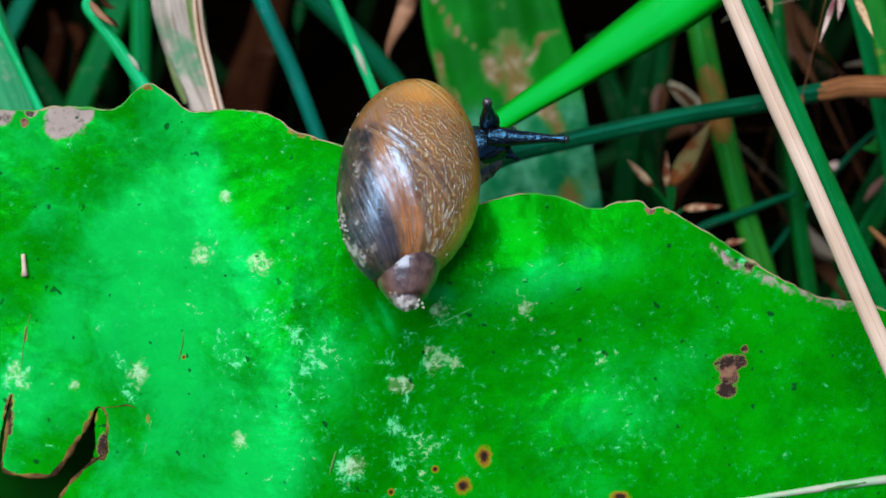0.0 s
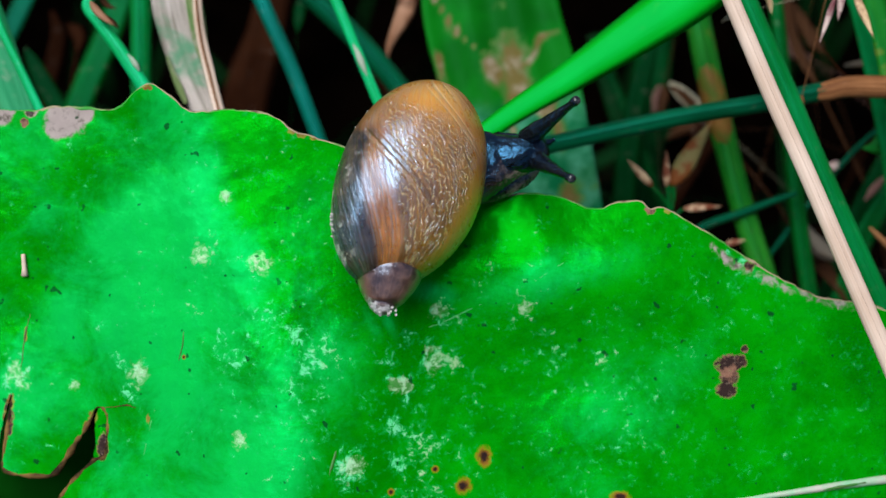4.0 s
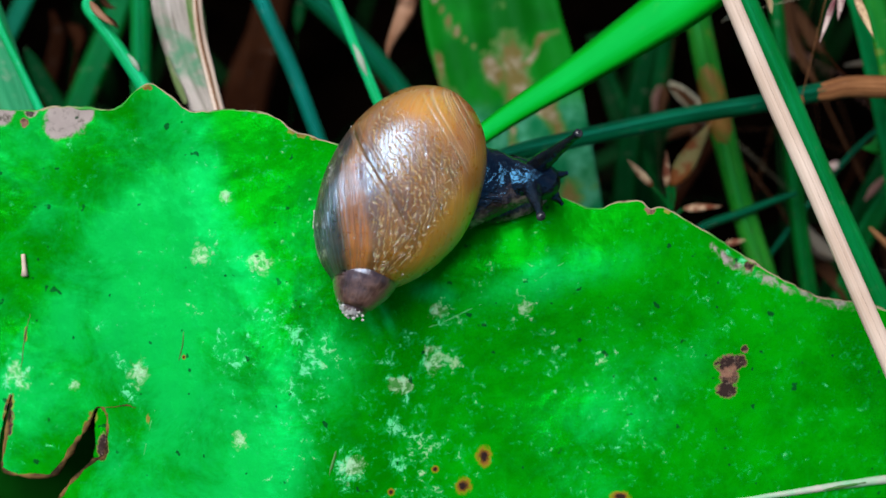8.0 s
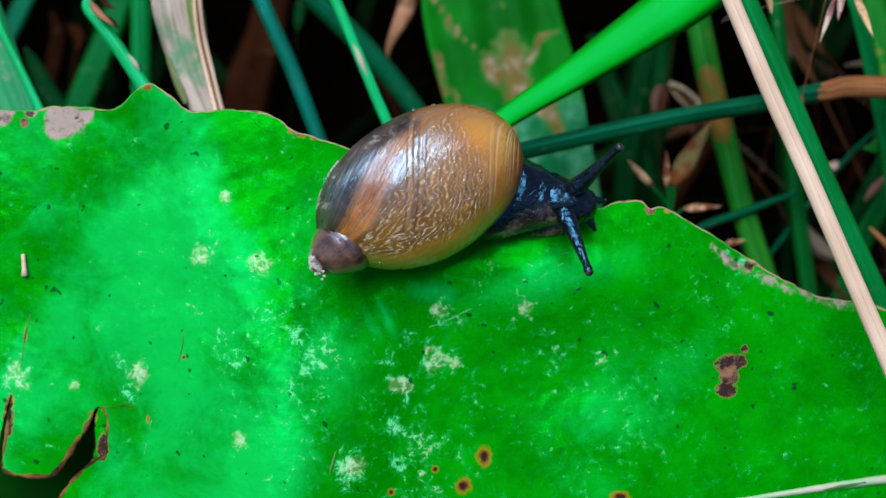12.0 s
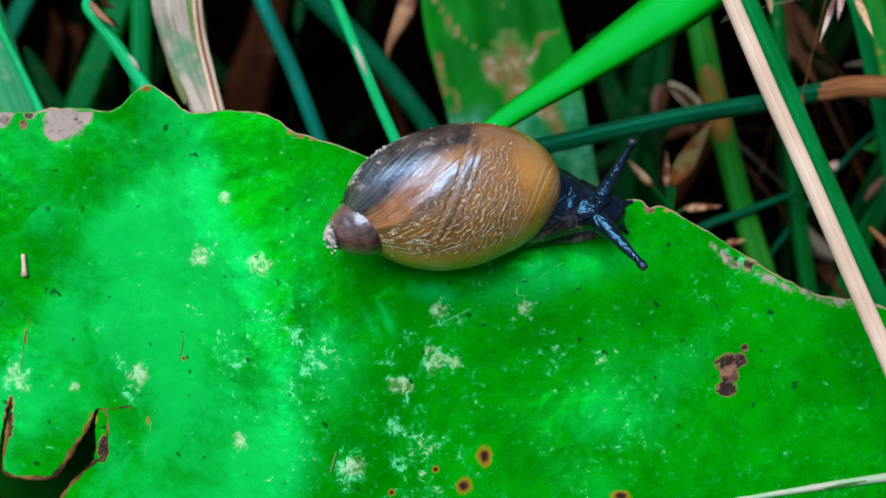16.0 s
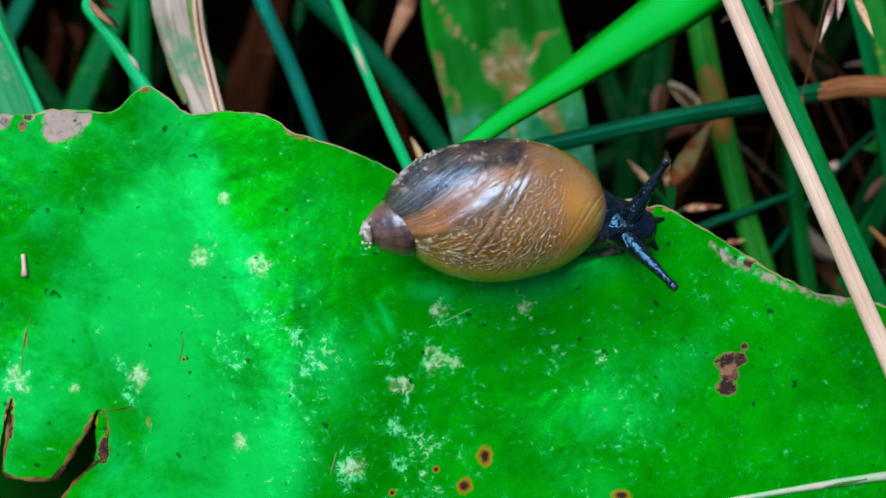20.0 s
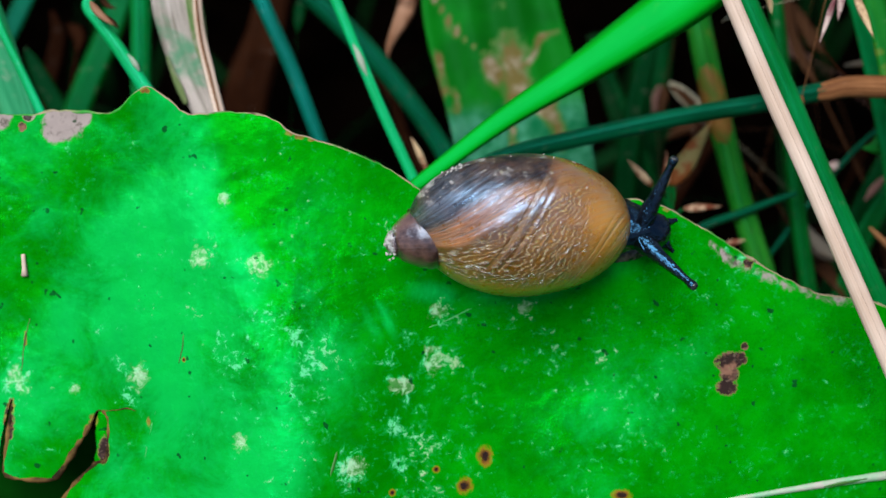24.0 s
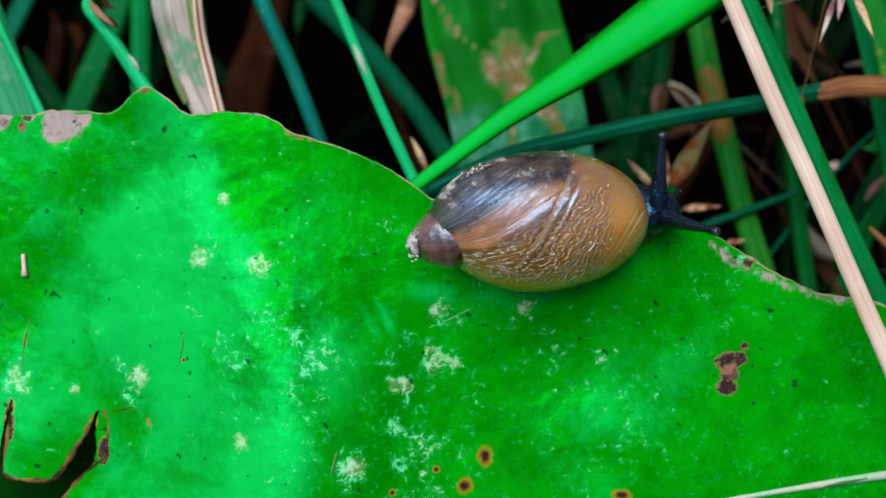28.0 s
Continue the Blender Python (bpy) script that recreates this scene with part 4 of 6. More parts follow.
        sweep(bm, [Vector((q[0] + 0.05 * noise.noise((q[0] * 2, q[1] * 2, 6)), q[1], leaf_height(q[0], q[1]) - w * lift)) * MM for q in c], [w * MM * (0.25 + 0.75 * math.sin(math.pi * (0.06 + 0.88 * i / n))) * (0.8 + 0.5 * noise.noise((q[0] * 1.5, q[1] * 1.5, 2))) for i, q in enumerate(c)], ROUND, flat=Vector((0, 0, 1)))
        part(name, bm, material, leaf, label)

    bm = bmesh.new()
    c = curve([(18.14, -16.87), (23.01, -16.11), (26.07, -15.70), (29.97, -15.28)], 6)
    sweep(bm, [Vector((q[0], q[1], leaf_height(q[0], q[1]) - 0.05)) * MM for q in c], [(0.34 + 0.32 * i / len(c)) * MM for i in range(len(c))], ROUND, flat=Vector((0, 0, 1)))
    part("main_vein", bm, M_MIDVEIN, leaf, "pale raised vein")
    ridge("main_vein_scar", [(25.12, -15.92), (26.46, -15.71), (28.00, -15.48)], 0.26, M_SCRATCH, "brown scar on the vein", -0.9)
    for line, w in (([(-20.09, -16.47), (-19.29, -12.80), (-18.86, -10.97), (-18.48, -9.94)], 0.18), ([(-2.34, -5.47), (-0.15, -4.84), (2.44, -3.64), (4.43, -3.19)], 0.20), ([(4.43, -3.19), (7.53, -1.06), (10.13, 0.04)], 0.15)):
        ridge("vein", line, w, M_VEIN, "", 0.36)
    for line, w in (([(-7.54, -15.73), (-6.99, -13.53), (-6.39, -11.51)], 0.30), ([(-27.86, -7.80), (-27.68, -5.95), (-27.33, -4.30)], 0.13), ([(-16.75, -5.30), (-16.82, -6.20), (-17.05, -7.20)], 0.13)):
        ridge("scratch", line, w, M_SCRATCH, "fine brown scratch", 0.12 if w < 0.2 else 0.36)
    ridge("crack", [(-22.37, -10.41), (-21.40, -10.31), (-20.62, -10.19), (-20.03, -10.35)], 0.13, M_TORN, "dark crack at the end of the tear", 0.0)
    bm = bmesh.new()
    c = curve([(10, -24.5, -0.6, 1.6), (6, -34, -6, 2.2), (2, -50, -30, 2.4), (0, -66, -58, 2.8), (-2, -86, -76, 3.2)], 6)
    inv = LEAF_FRAME.inverted()
    sweep(bm, [inv @ leaf_point(*q[:3]) for q in c], [q[3] * MM for q in c], ROUND)
    part("petiole", bm, G_MID, leaf, "green leaf stalk")
    return leaf


leaf = broad_leaf()


def lower_leaf():
    outline = ragged([(-38.19, -13.48), (-30.59, -12.63), (-22.14, -15.17), (-19.18, -20.66), (-24.67, -26.15), (-35.66, -26.15)], 6, 0.2)
    me, _ = leaf_mesh("lower_leaf", outline, lambda u, v: -11 + 0.6 * noise.noise((u * 0.2, v * 0.2, 1)), 1.2, M_LEAF_SHADED)
    ob = new("lower_leaf", me)
    ob.matrix_world = LEAF_FRAME
    tagged(ob, "leaf below the torn leaf, shade put into its dark green", "leaf")
    sol = ob.modifiers.new("thickness", "SOLIDIFY")
    sol.thickness, sol.offset = 0.0003, -1
    bm = bmesh.new()
    c = curve([(-26, -24, -11.2, 1.2), (-27, -32, -18, 1.6), (-28, -50, -50, 2.0), (-28, -78, -78, 2.4)], 6)
    inv = LEAF_FRAME.inverted()
    sweep(bm, [inv @ leaf_point(*q[:3]) for q in c], [q[3] * MM for q in c], ROUND)
    part("petiole", bm, G_SHADE_DARK, ob)


lower_leaf()


# ---- grass round the leaf ----
grass("blade", "dim teal blade deep behind the leaf", [(-36.67, 25.07, -30, 1.74), (-38.3, 21.5, -30, 1.84), (-39.83, 18.44, -30, 1.84), (-42.08, 13.84, -30, 1.84)], G_TEAL_DARK, KEEL)
grass("blade", "green blade low behind the leaf, coloured dim as if shaded", [(-36.42, 17.57, -26, 0.15), (-35.83, 16.49, -26, 1.08), (-34.84, 14.52, -26, 1.67), (-33.46, 12.06, -26, 1.77), (-31.69, 8.91, -26, 1.77)], G_SHADE_DIM, KEEL)
grass("blade", "grey-green withered grass blade beside the leaf", [(-34.05, 19.05, -9, 2.48), (-32.6, 14.5, -9, 2.89), (-31.15, 10.37, -9, 2.89), (-29.91, 6.65, -9, 2.48)], G_GREYED, FLAT)
grass("stem", "slim bright jade grass stem behind the leaf", [(-32.12, 18.98, -5, 0.55), (-30.94, 15.63, -5, 0.59), (-29.75, 13.06, -5, 0.63), (-28.25, 9.9, -5, 0.67), (-26.6, 6.35, -5, 0.67)], G_JADE, RIBBED)
st = grass("stem", "jade grass stem with a frayed pale sheath", [(-24.19, 20, -6, 0.6), (-24.91, 17.93, -6, 0.72), (-25.11, 17.05, -6, 0.8), (-24.27, 15.93, -6, 0.88), (-23.04, 14.33, -6, 1), (-21.08, 11.42, -6, 1.04), (-18.84, 8.1, -6, 1.04)], G_JADE, RIBBED)
sleeve("frayed_sheath", st, [(-24.48, 16.89, -5.6, 0.12), (-23.84, 16.41, -5.6, 0.36), (-23.21, 15.94, -5.6, 0.44), (-22.85, 15.54, -5.6, 0.12)], G_RUST, FOLD, "frayed brown sheath end", 30)
sleeve("torn_husk", st, [(-24.63, 17.33, -5.0, 0.12), (-24.39, 16.93, -5.0, 0.47), (-24.0, 16.46, -5.0, 0.55), (-23.44, 15.98, -5.0, 0.39), (-22.89, 15.59, -5.0, 0.012)], G_CURL, FOLD, "rusty torn husk", 15)
sleeve("torn_husk", st, [(-24.48, 18.14, -7.0, 0.2), (-24.24, 17.65, -7.0, 0.48), (-23.83, 17.33, -7.0, 0.32), (-23.35, 17.17, -7.0, 0.012)], G_RUST, FOLD, "rusty torn husk", 15)
sleeve("scar", st, [(-22.18, 13.71, -5.62, 0.08), (-21.86, 13.32, -5.62, 0.36), (-21.58, 12.92, -5.62, 0.4), (-21.35, 12.52, -5.62, 0.08)], G_SCAR, ROUND, "pale rubbed scar")
grass("stem", "upright teal-green grass stem", [(-23.98, 21.44, -16, 1.78), (-23.8, 18.32, -16, 1.78), (-23.8, 14.31, -16, 1.69), (-23.71, 9.85, -16, 1.69)], G_GREEN, RIBBED)
grass("blade", "deep green slanting grass blade", [(-26.75, 24.19, -24, 2.12), (-28.44, 18.88, -24, 2.32), (-30.61, 13.57, -24, 2.41), (-32.54, 8.74, -24, 2.41)], G_MID, KEEL)
st = grass("blade", "broad dead grass blade, bleached with green flecks", [(-19.97, 20.93, -10, 3.59), (-19.64, 17.59, -10, 3.51), (-18.72, 13.83, -10, 3.01), (-17.3, 10.07, -10, 2.34), (-16.04, 6.31, -10, 2.09)], G_DEAD, KEEL, twist=8)
sleeve("stain", st, [(-18.56, 19.18, -9.6, 1.0), (-18.22, 17.52, -9.6, 1.25), (-17.89, 15.44, -9.6, 1.08), (-17.47, 13.77, -9.6, 0.67), (-17.06, 12.11, -9.6, 0.21)], G_STAIN, FLAT, "olive green stain along the blade", 8)
sleeve("stain", st, [(-20.3, 14.19, -9.6, 0.17), (-19.89, 13.02, -9.6, 0.37), (-19.39, 11.86, -9.6, 0.5), (-18.89, 10.69, -9.6, 0.33)], G_STAIN, FLAT, "olive green stain along the blade", 8)
sleeve("folded_edge", grass("blade", "bleached dead grass strip along the broad dead blade", [(-18.14, 20.7, -9, 0.66), (-17.85, 16.57, -9, 0.66), (-17.27, 13.68, -9, 0.74), (-16.36, 9.96, -9, 0.74), (-15.45, 6.24, -9, 0.74)], G_STRAW, KEEL), [(-18.18, 19.83, -8.8, 0.16), (-17.73, 15.71, -8.8, 0.21), (-17.07, 12.82, -8.8, 0.21), (-16.16, 9.32, -8.8, 0.16)], G_TAN, ROUND)
grass("blade", "brown dead grass blade deep down, coloured dark as if shaded", [(-16.54, 27.24, -42, 3.4), (-17.9, 21.58, -42, 3.74), (-19.48, 16.48, -42, 4.53), (-20.62, 10.25, -42, 4.53)], G_BROWN_SHADED, KEEL)
grass("stem", "blue-green ribbed grass stem", [(-14.85, 21.2, -13, 1.3), (-13.13, 17.31, -13, 1.3), (-11.4, 13.43, -13, 1.25), (-9.58, 8.68, -13, 1.21), (-7.94, 4.36, -13, 1.21)], G_TEAL, RIBBED)
st = grass("stem", "slim jade grass stem with a pale joint", [(-8.4, 19.43, -7, 0.81), (-7.51, 17.41, -7, 0.85), (-5.98, 13.77, -7, 0.81), (-4.2, 9.53, -7, 0.85), (-1.86, 4.48, -7, 0.89), (-0.16, 0.85, -7, 0.89)], G_JADE, RIBBED)
sleeve("scar", st, [(-6.44, 14.61, -6.68, 0.08), (-6.12, 14.04, -6.68, 0.36), (-5.79, 13.24, -6.68, 0.48), (-5.39, 12.27, -6.68, 0.08)], G_SCAR, ROUND, "pale pinkish scar")
grass("stem", "thick dark teal grass stem", [(-13.18, 22.79, -20, 2.04), (-9.47, 19.54, -20, 1.95), (-5.76, 15.83, -20, 1.86), (-2.04, 11.19, -20, 1.76), (0.74, 7.01, -20, 1.76)], G_TEAL_DARK, RIBBED)
grass("blade", "curled brown dead blade tip", [(-2.84, 22.31, -22, 1.71), (-2.94, 20.65, -22, 1.61), (-3.41, 19.28, -22, 1.42), (-4.07, 17.95, -22, 0.95), (-4.50, 16.91, -22, 0.62), (-4.64, 15.87, -22, 0.19)], G_CURL, FOLD, root=None, twist=-15, twist_end=55, steps=8)
grass("stem", "thin brown dead stalk behind the leaf edge", [(-4.63, 14.81, -26, 0.49), (-3.89, 10.88, -26, 0.49), (-2.66, 8.41, -26, 0.59), (-1.18, 5.46, -26, 0.59)], G_BROWN_SHADED, ROUND)
grass("stem", "thin purplish dead stalk", [(-2.39, 8.41, -12, 0.13), (-1.79, 7.22, -12, 0.51), (-1.37, 6.28, -12, 0.43), (-0.6, 4.74, -12, 0.34)], M_GLUME_RED, ROUND)
WIDE = [(x, 0.05 - 0.05 * math.cos(x * 9)) for x in np.linspace(-1, 1, 23)] + [(x, -0.04) for x in np.linspace(1, -1, 12)]
BLIGHT = [([(-1.1, 20.73), (0.28, 18.89), (1.1, 17.6), (3.03, 15.86)], 0.22), ([(4.87, 16.59), (5.56, 15.44), (5.7, 13.37), (5.97, 12.09)], 1.15), ([(4.04, 15.12), (4.41, 13.83)], 0.9), ([(6.8, 14.85), (7.54, 16.04), (7.91, 17.33), (9.28, 17.6)], 0.3), ([(0.09, 13.1), (1.01, 12.46), (1.1, 11.26)], 0.42), ([(8.36, 11.26), (8.92, 10.39), (9.47, 9.42), (9.93, 8.78)], 0.9), ([(5.61, 9.7), (5.7, 8.23)], 0.3), ([(-0.37, 15.67), (-0.09, 12.91), (0.09, 10.39)], 0.3), ([(9.93, 5.1), (10.39, 4.18)], 0.9)]
st = grass("blade", "wide green grass blade with brown blighted patches", [(3.58, 23.03, -19, 10.66), (4.04, 18.43, -19, 11.03), (5.56, 12.91, -19, 11.03), (6.71, 7.4, -19, 10.85), (7.86, 1.88, -19, 10.57)], G_BROAD, WIDE, steps=18)
blade_mesh = st.children[0].data
to_leaf = LEAF_FRAME.inverted()
flat_at = [to_leaf @ (v.co + st.location) / MM for v in blade_mesh.vertices]
blade_mesh.attributes.new("blight", "FLOAT", "POINT").data.foreach_set("value", [max(0.0, max(1 - line_gap(q.x, q.y, line) / (d * 1.6) for line, d in BLIGHT)) for q in flat_at])
blade_mesh.attributes.new("greyed", "FLOAT", "POINT").data.foreach_set("value", [min(1.0, max(0.0, (14.5 - q.y) / 6.0)) for q in flat_at])
sleeve("blade_edge", st, [(-1.74, 23, -18.9, 0.18), (-1.47, 18.41, -18.9, 0.23), (0, 12.9, -18.9, 0.28), (1.29, 7.39, -18.9, 0.23)], G_YELLOW, ROUND, "thin yellowed edge")
sleeve("blade_edge", st, [(8.91, 23, -18.9, 0.18), (9.55, 18.41, -18.9, 0.23), (11.11, 12.9, -18.9, 0.28), (12.12, 7.39, -18.9, 0.23)], G_MID, ROUND)
sleeve("midrib", st, [(3.59, 23.07, -19.2, 0.23), (4.05, 18.47, -19.2, 0.28), (5.57, 12.94, -19.2, 0.28), (6.72, 7.41, -19.2, 0.28)], G_MID, ROUND)
ARCH = grass("blade", "glossy bright green grass blade arching over", [(21.55, 21.74, -5, 4.1), (17.8, 18.19, -5, 4.03), (13.65, 15.23, -5, 3.31), (8.92, 12.08, -5, 2.29), (4.18, 9.04, -5, 1.58), (-0.55, 5.49, -5, 1.1), (-3.31, 3.35, -5, 0.87)], G_BRIGHT, FOLD, twist=-6, steps=8)
st = grass("stem", "teal grass stem lying across the others", [(35.37, 12.02, -9, 1.49), (32.06, 11.94, -9, 1.49), (28.34, 11.61, -9, 1.49), (23.8, 10.74, -9, 1.4), (17.19, 9.63, -9, 1.4), (9.75, 8.06, -9, 1.4), (4.79, 6.82, -9, 1.4), (-0.17, 4.59, -9, 1.24)], G_TEAL_DARK, RIBBED)
sleeve("dead_sheath", st, [(35.74, 11.93, -8.9, 1.82), (32.36, 11.84, -8.9, 1.73), (29.55, 11.84, -8.9, 1.65), (27.98, 11.51, -8.9, 1.49), (26.83, 11.27, -8.9, 0.99)], G_SHEATH, RIBBED, "dead brown papery sheath")
STRAW = grass("stem", "pale dry straw leaning over the leaf", [(17, 18.17, 3.4, 1.03), (18.28, 15.33, 3.4, 1.1), (20.55, 9.99, 3.4, 1.14), (23.04, 4.48, 3.4, 1.14), (25.46, -1.1, 3.4, 1.17), (28.31, -7.61, 3.4, 1.21), (31.86, -15.79, 3.4, 1.28), (34.71, -22.37, 3.4, 1.28)], G_STRAW, SMOOTH, category="straw", steps=8)
sleeve("seam", STRAW, [(18.16, 16.35, 3.62, 0.07), (20.42, 10.96, 3.62, 0.11), (22.98, 5.14, 3.62, 0.11), (25.39, -0.39, 3.62, 0.14), (27.87, -5.99, 3.62, 0.11)], G_TAN, ROUND, "brown seam along the straw")
sleeve("rind", STRAW, [(16.59, 18.2, 3.3, 0.14), (17.84, 15.35, 3.3, 0.14), (20.12, 10.01, 3.3, 0.18), (22.61, 4.49, 3.3, 0.18), (25.03, -1.1, 3.3, 0.18), (27.85, -7.62, 3.3, 0.18)], G_TAN, ROUND, "brown frayed edge")
grass("stem", "smooth jade grass stem behind the straw", [(20.36, 19.38, -5, 1.34), (21.55, 16.61, -5, 1.42), (23.99, 11.09, -5, 1.42), (26.36, 5.56, -5, 1.42), (29.44, -1.14, -5, 1.42), (32.2, -7.06, -5, 1.42)], G_GREEN, SMOOTH)
st = grass("stem", "yellowing green grass stem with a brown joint", [(19.72, 21.66, -17, 1.98), (20.26, 18.51, -17, 2.07), (21.35, 13.1, -17, 2.16), (22.79, 7.25, -17, 1.98), (24.14, 2.3, -17, 1.98), (25.49, -1.76, -17, 1.98)], G_YELLOW, RIBBED)
sleeve("node", st, [(20.87, 14.8, -16.9, 1.35), (21.14, 13.72, -16.9, 1.93), (21.37, 12.73, -16.9, 2.11), (21.68, 11.38, -16.9, 2.16), (22.04, 9.85, -16.9, 1.98), (22.45, 8.32, -16.9, 1.35)], G_JOINT, ROUND, "brown swollen joint")
grass("stem", "upright mid-green grass stem", [(26.84, 22.11, -19, 1.19), (27.3, 17.51, -19, 1.29), (28.13, 9.24, -19, 1.38), (28.96, 1.88, -19, 1.47), (29.78, -3.63, -19, 1.47)], G_MID, RIBBED)
grass("blade", "green blade behind the stems, shade put into its colour", [(20.22, 25.46, -34, 3.18), (19.79, 18.58, -34, 3.49), (18.95, 11.7, -34, 3.81), (18.21, 4.29, -34, 3.81), (17.78, 0.05, -34, 3.7)], G_SHADE_DIM, KEEL)
grass("blade", "green blade far down, coloured dark as if shaded", [(15.15, 21.23, -40, 1.89), (16.27, 16.77, -40, 2.01), (17.94, 11.2, -40, 2.01), (19.28, 6.18, -40, 2.01)], G_SHADE_DARK, KEEL)
SHOOT = grass("stem", "thin green side shoot bending between stems", [(27.9, 4.41, -16, 0.36), (26.56, 3.97, -16, 0.53), (23.44, 2.81, -16, 0.67), (20.32, 1.65, -16, 0.76), (18.09, -0.4, -16, 0.8)], G_TEAL_DARK, ROUND)
grass("blade", "yellow-edged green blade tip", [(31.17, 20.93, -10, 1.5), (31.92, 18.43, -10, 1.67), (32.67, 15.5, -10, 1.84), (33.68, 10.91, -10, 1.92), (34.93, 5.89, -10, 1.92)], G_YELLOW, KEEL)
grass("blade", "jade blade beside the yellow-edged one", [(31.25, 21.86, -14, 1.57), (32.55, 17.94, -14, 1.92), (33.86, 12.7, -14, 2.18), (34.82, 7.9, -14, 2.18)], G_GREEN, KEEL)
grass("blade", "slanting green blade low down, coloured dim as if shaded", [(40.16, 9.4, -26, 2.66), (38.19, 5.95, -26, 2.66), (36.22, 2.02, -26, 2.66), (34.25, -2.9, -26, 2.46)], G_SHADE_DIM, KEEL)
grass("blade", "mid-green slanting blade low down", [(39.59, 8.1, -22, 1.61), (37.22, 4.31, -22, 1.7), (35.33, 0.99, -22, 1.8), (33.9, -2.79, -22, 1.8)], G_MID, KEEL)
grass("stem", "hair-thin dark dead stalk", [(29.37, 16.1, -15, 0.18), (30.7, 14.25, -15, 0.18), (32.46, 12.39, -15, 0.18), (35.11, 9.31, -15, 0.18)], G_BROWN_SHADED, ROUND)
SLANT = grass("stem", "thin dark green stalk slanting down", [(37.88, 11.19, -20, 0.37), (35.1, 9.33, -20, 0.42), (32.78, 7.01, -20, 0.46), (30.45, 4.22, -20, 0.46)], G_TEAL_DARK, ROUND)
grass("blade", "dead brown blade scrap among stems", [(30.48, 23.62, -28, 0.7), (30.89, 19.6, -28, 1.2), (31.89, 16.9, -28, 1.2), (33.19, 14.59, -28, 0.3)], G_RUST, KEEL, twist=25)
grass("blade", "pale dead scrap behind the stems", [(19.41, 13.95, -24, 0.19), (20.28, 13.37, -24, 0.77), (21.15, 12.6, -24, 0.87), (22.21, 11.54, -24, 0.29)], G_RUST, KEEL, twist=20)
grass("blade", "rusty dead blade low behind the joint", [(24.82, 11.8, -30, 3.06), (22.78, 8.22, -30, 2.55), (21.04, 4.65, -30, 1.33)], G_BROWN_SHADED, KEEL, twist=15)
grass("blade", "greyish dead scrap low among stems", [(30.12, 0.52, -22, 0.95), (31.25, -0.66, -22, 1.61), (32.2, -1.85, -22, 1.42), (33.43, -3.74, -22, 0.47)], G_RUST, KEEL, twist=15)


# ---- dead scraps caught among the stems ----
grass("blade", "pinkish dead blade scrap hanging between stems", [(31.12, 22.18, -34, 0.42), (31.97, 20.60, -34, 1.48), (32.50, 19.22, -34, 1.90), (33.24, 18.26, -34, 1.16), (33.88, 17.84, -34, 0.012)], G_PINKISH, FOLD, twist=10, twist_end=40)
grass("blade", "rusty curled dead blade among the stems", [(30.24, 23.24, -30, 0.72), (31.36, 21.81, -30, 1.23), (32.49, 20.38, -30, 1.33), (33.10, 19.15, -30, 0.92), (33.30, 17.93, -30, 0.012)], G_RUST, FOLD, twist=-20, twist_end=20)
grass("blade", "short bleached scrap beside the straw", [(20.10, 16.39, -8, 0.08), (20.59, 16.71, -8, 0.37), (21.04, 16.92, -8, 0.41), (21.58, 17.12, -8, 0.012)], G_PALE, FOLD)
grass("blade", "pale olive withered bract behind the lying stem", [(20.43, 15.06, -30, 0.20), (21.25, 14.36, -30, 1.12), (22.07, 13.64, -30, 1.43), (22.89, 13.02, -30, 1.12), (23.81, 12.31, -30, 0.012)], G_PALE, FOLD, twist=15)
grass("blade", "brownish dead scrap behind the flower head", [(18.95, 10.85, -34, 0.21), (18.00, 10.27, -34, 0.69), (17.15, 9.69, -34, 0.53), (16.62, 9.15, -34, 0.012)], G_RUST, FOLD)
grass("blade", "reddish dead scrap behind the flower head", [(24.14, 11.69, -34, 0.26), (22.87, 11.32, -34, 0.90), (21.81, 10.80, -34, 0.85), (20.75, 10.22, -34, 0.012)], G_RUST, FOLD)
grass("blade", "greyish curled dead scrap low beside the straw", [(29.82, 2.09, -20, 0.28), (30.09, 1.07, -20, 0.79), (30.64, 0.14, -20, 1.16), (31.48, -0.41, -20, 1.12), (32.41, -0.70, -20, 0.65), (33.25, -0.98, -20, 0.012)], G_ASH, FOLD, twist=10, twist_end=-20)
grass("stem", "tan dead stalk piece low among the stems", [(32.91, 1.70, -14, 0.13), (33.52, 1.09, -14, 0.44), (34.39, 0.22, -14, 0.48), (35.44, -0.92, -14, 0.39)], G_TAN, ROUND)
grass("blade", "ashen dead scrap lying across a blade", [(33.63, 15.35, -22, 0.14), (34.67, 15.53, -22, 0.47), (35.71, 15.58, -22, 0.52), (36.85, 15.30, -22, 0.012)], G_ASH, FOLD)
grass("blade", "yellow-green tattered blade end", [(33.08, 7.98, -16, 0.13), (33.79, 7.98, -16, 0.80), (34.59, 8.25, -16, 1.78), (35.66, 8.96, -16, 1.96), (36.64, 9.58, -16, 0.012)], G_YELLOW, FOLD, twist=15)
grass("blade", "reddish dead scrap in the shade", [(34.99, 3.99, -21, 0.14), (35.64, 4.83, -21, 0.70), (36.30, 5.58, -21, 0.56), (36.86, 6.24, -21, 0.012)], G_PINKISH, FOLD)
grass("blade", "grey-green scrap deep down, coloured dim as if shaded", [(-12.46, 23.34, -30, 0.72), (-12.87, 21.81, -30, 1.12), (-13.08, 20.48, -30, 0.92), (-13.18, 19.56, -30, 0.012)], G_SHADE_DIM, FOLD)
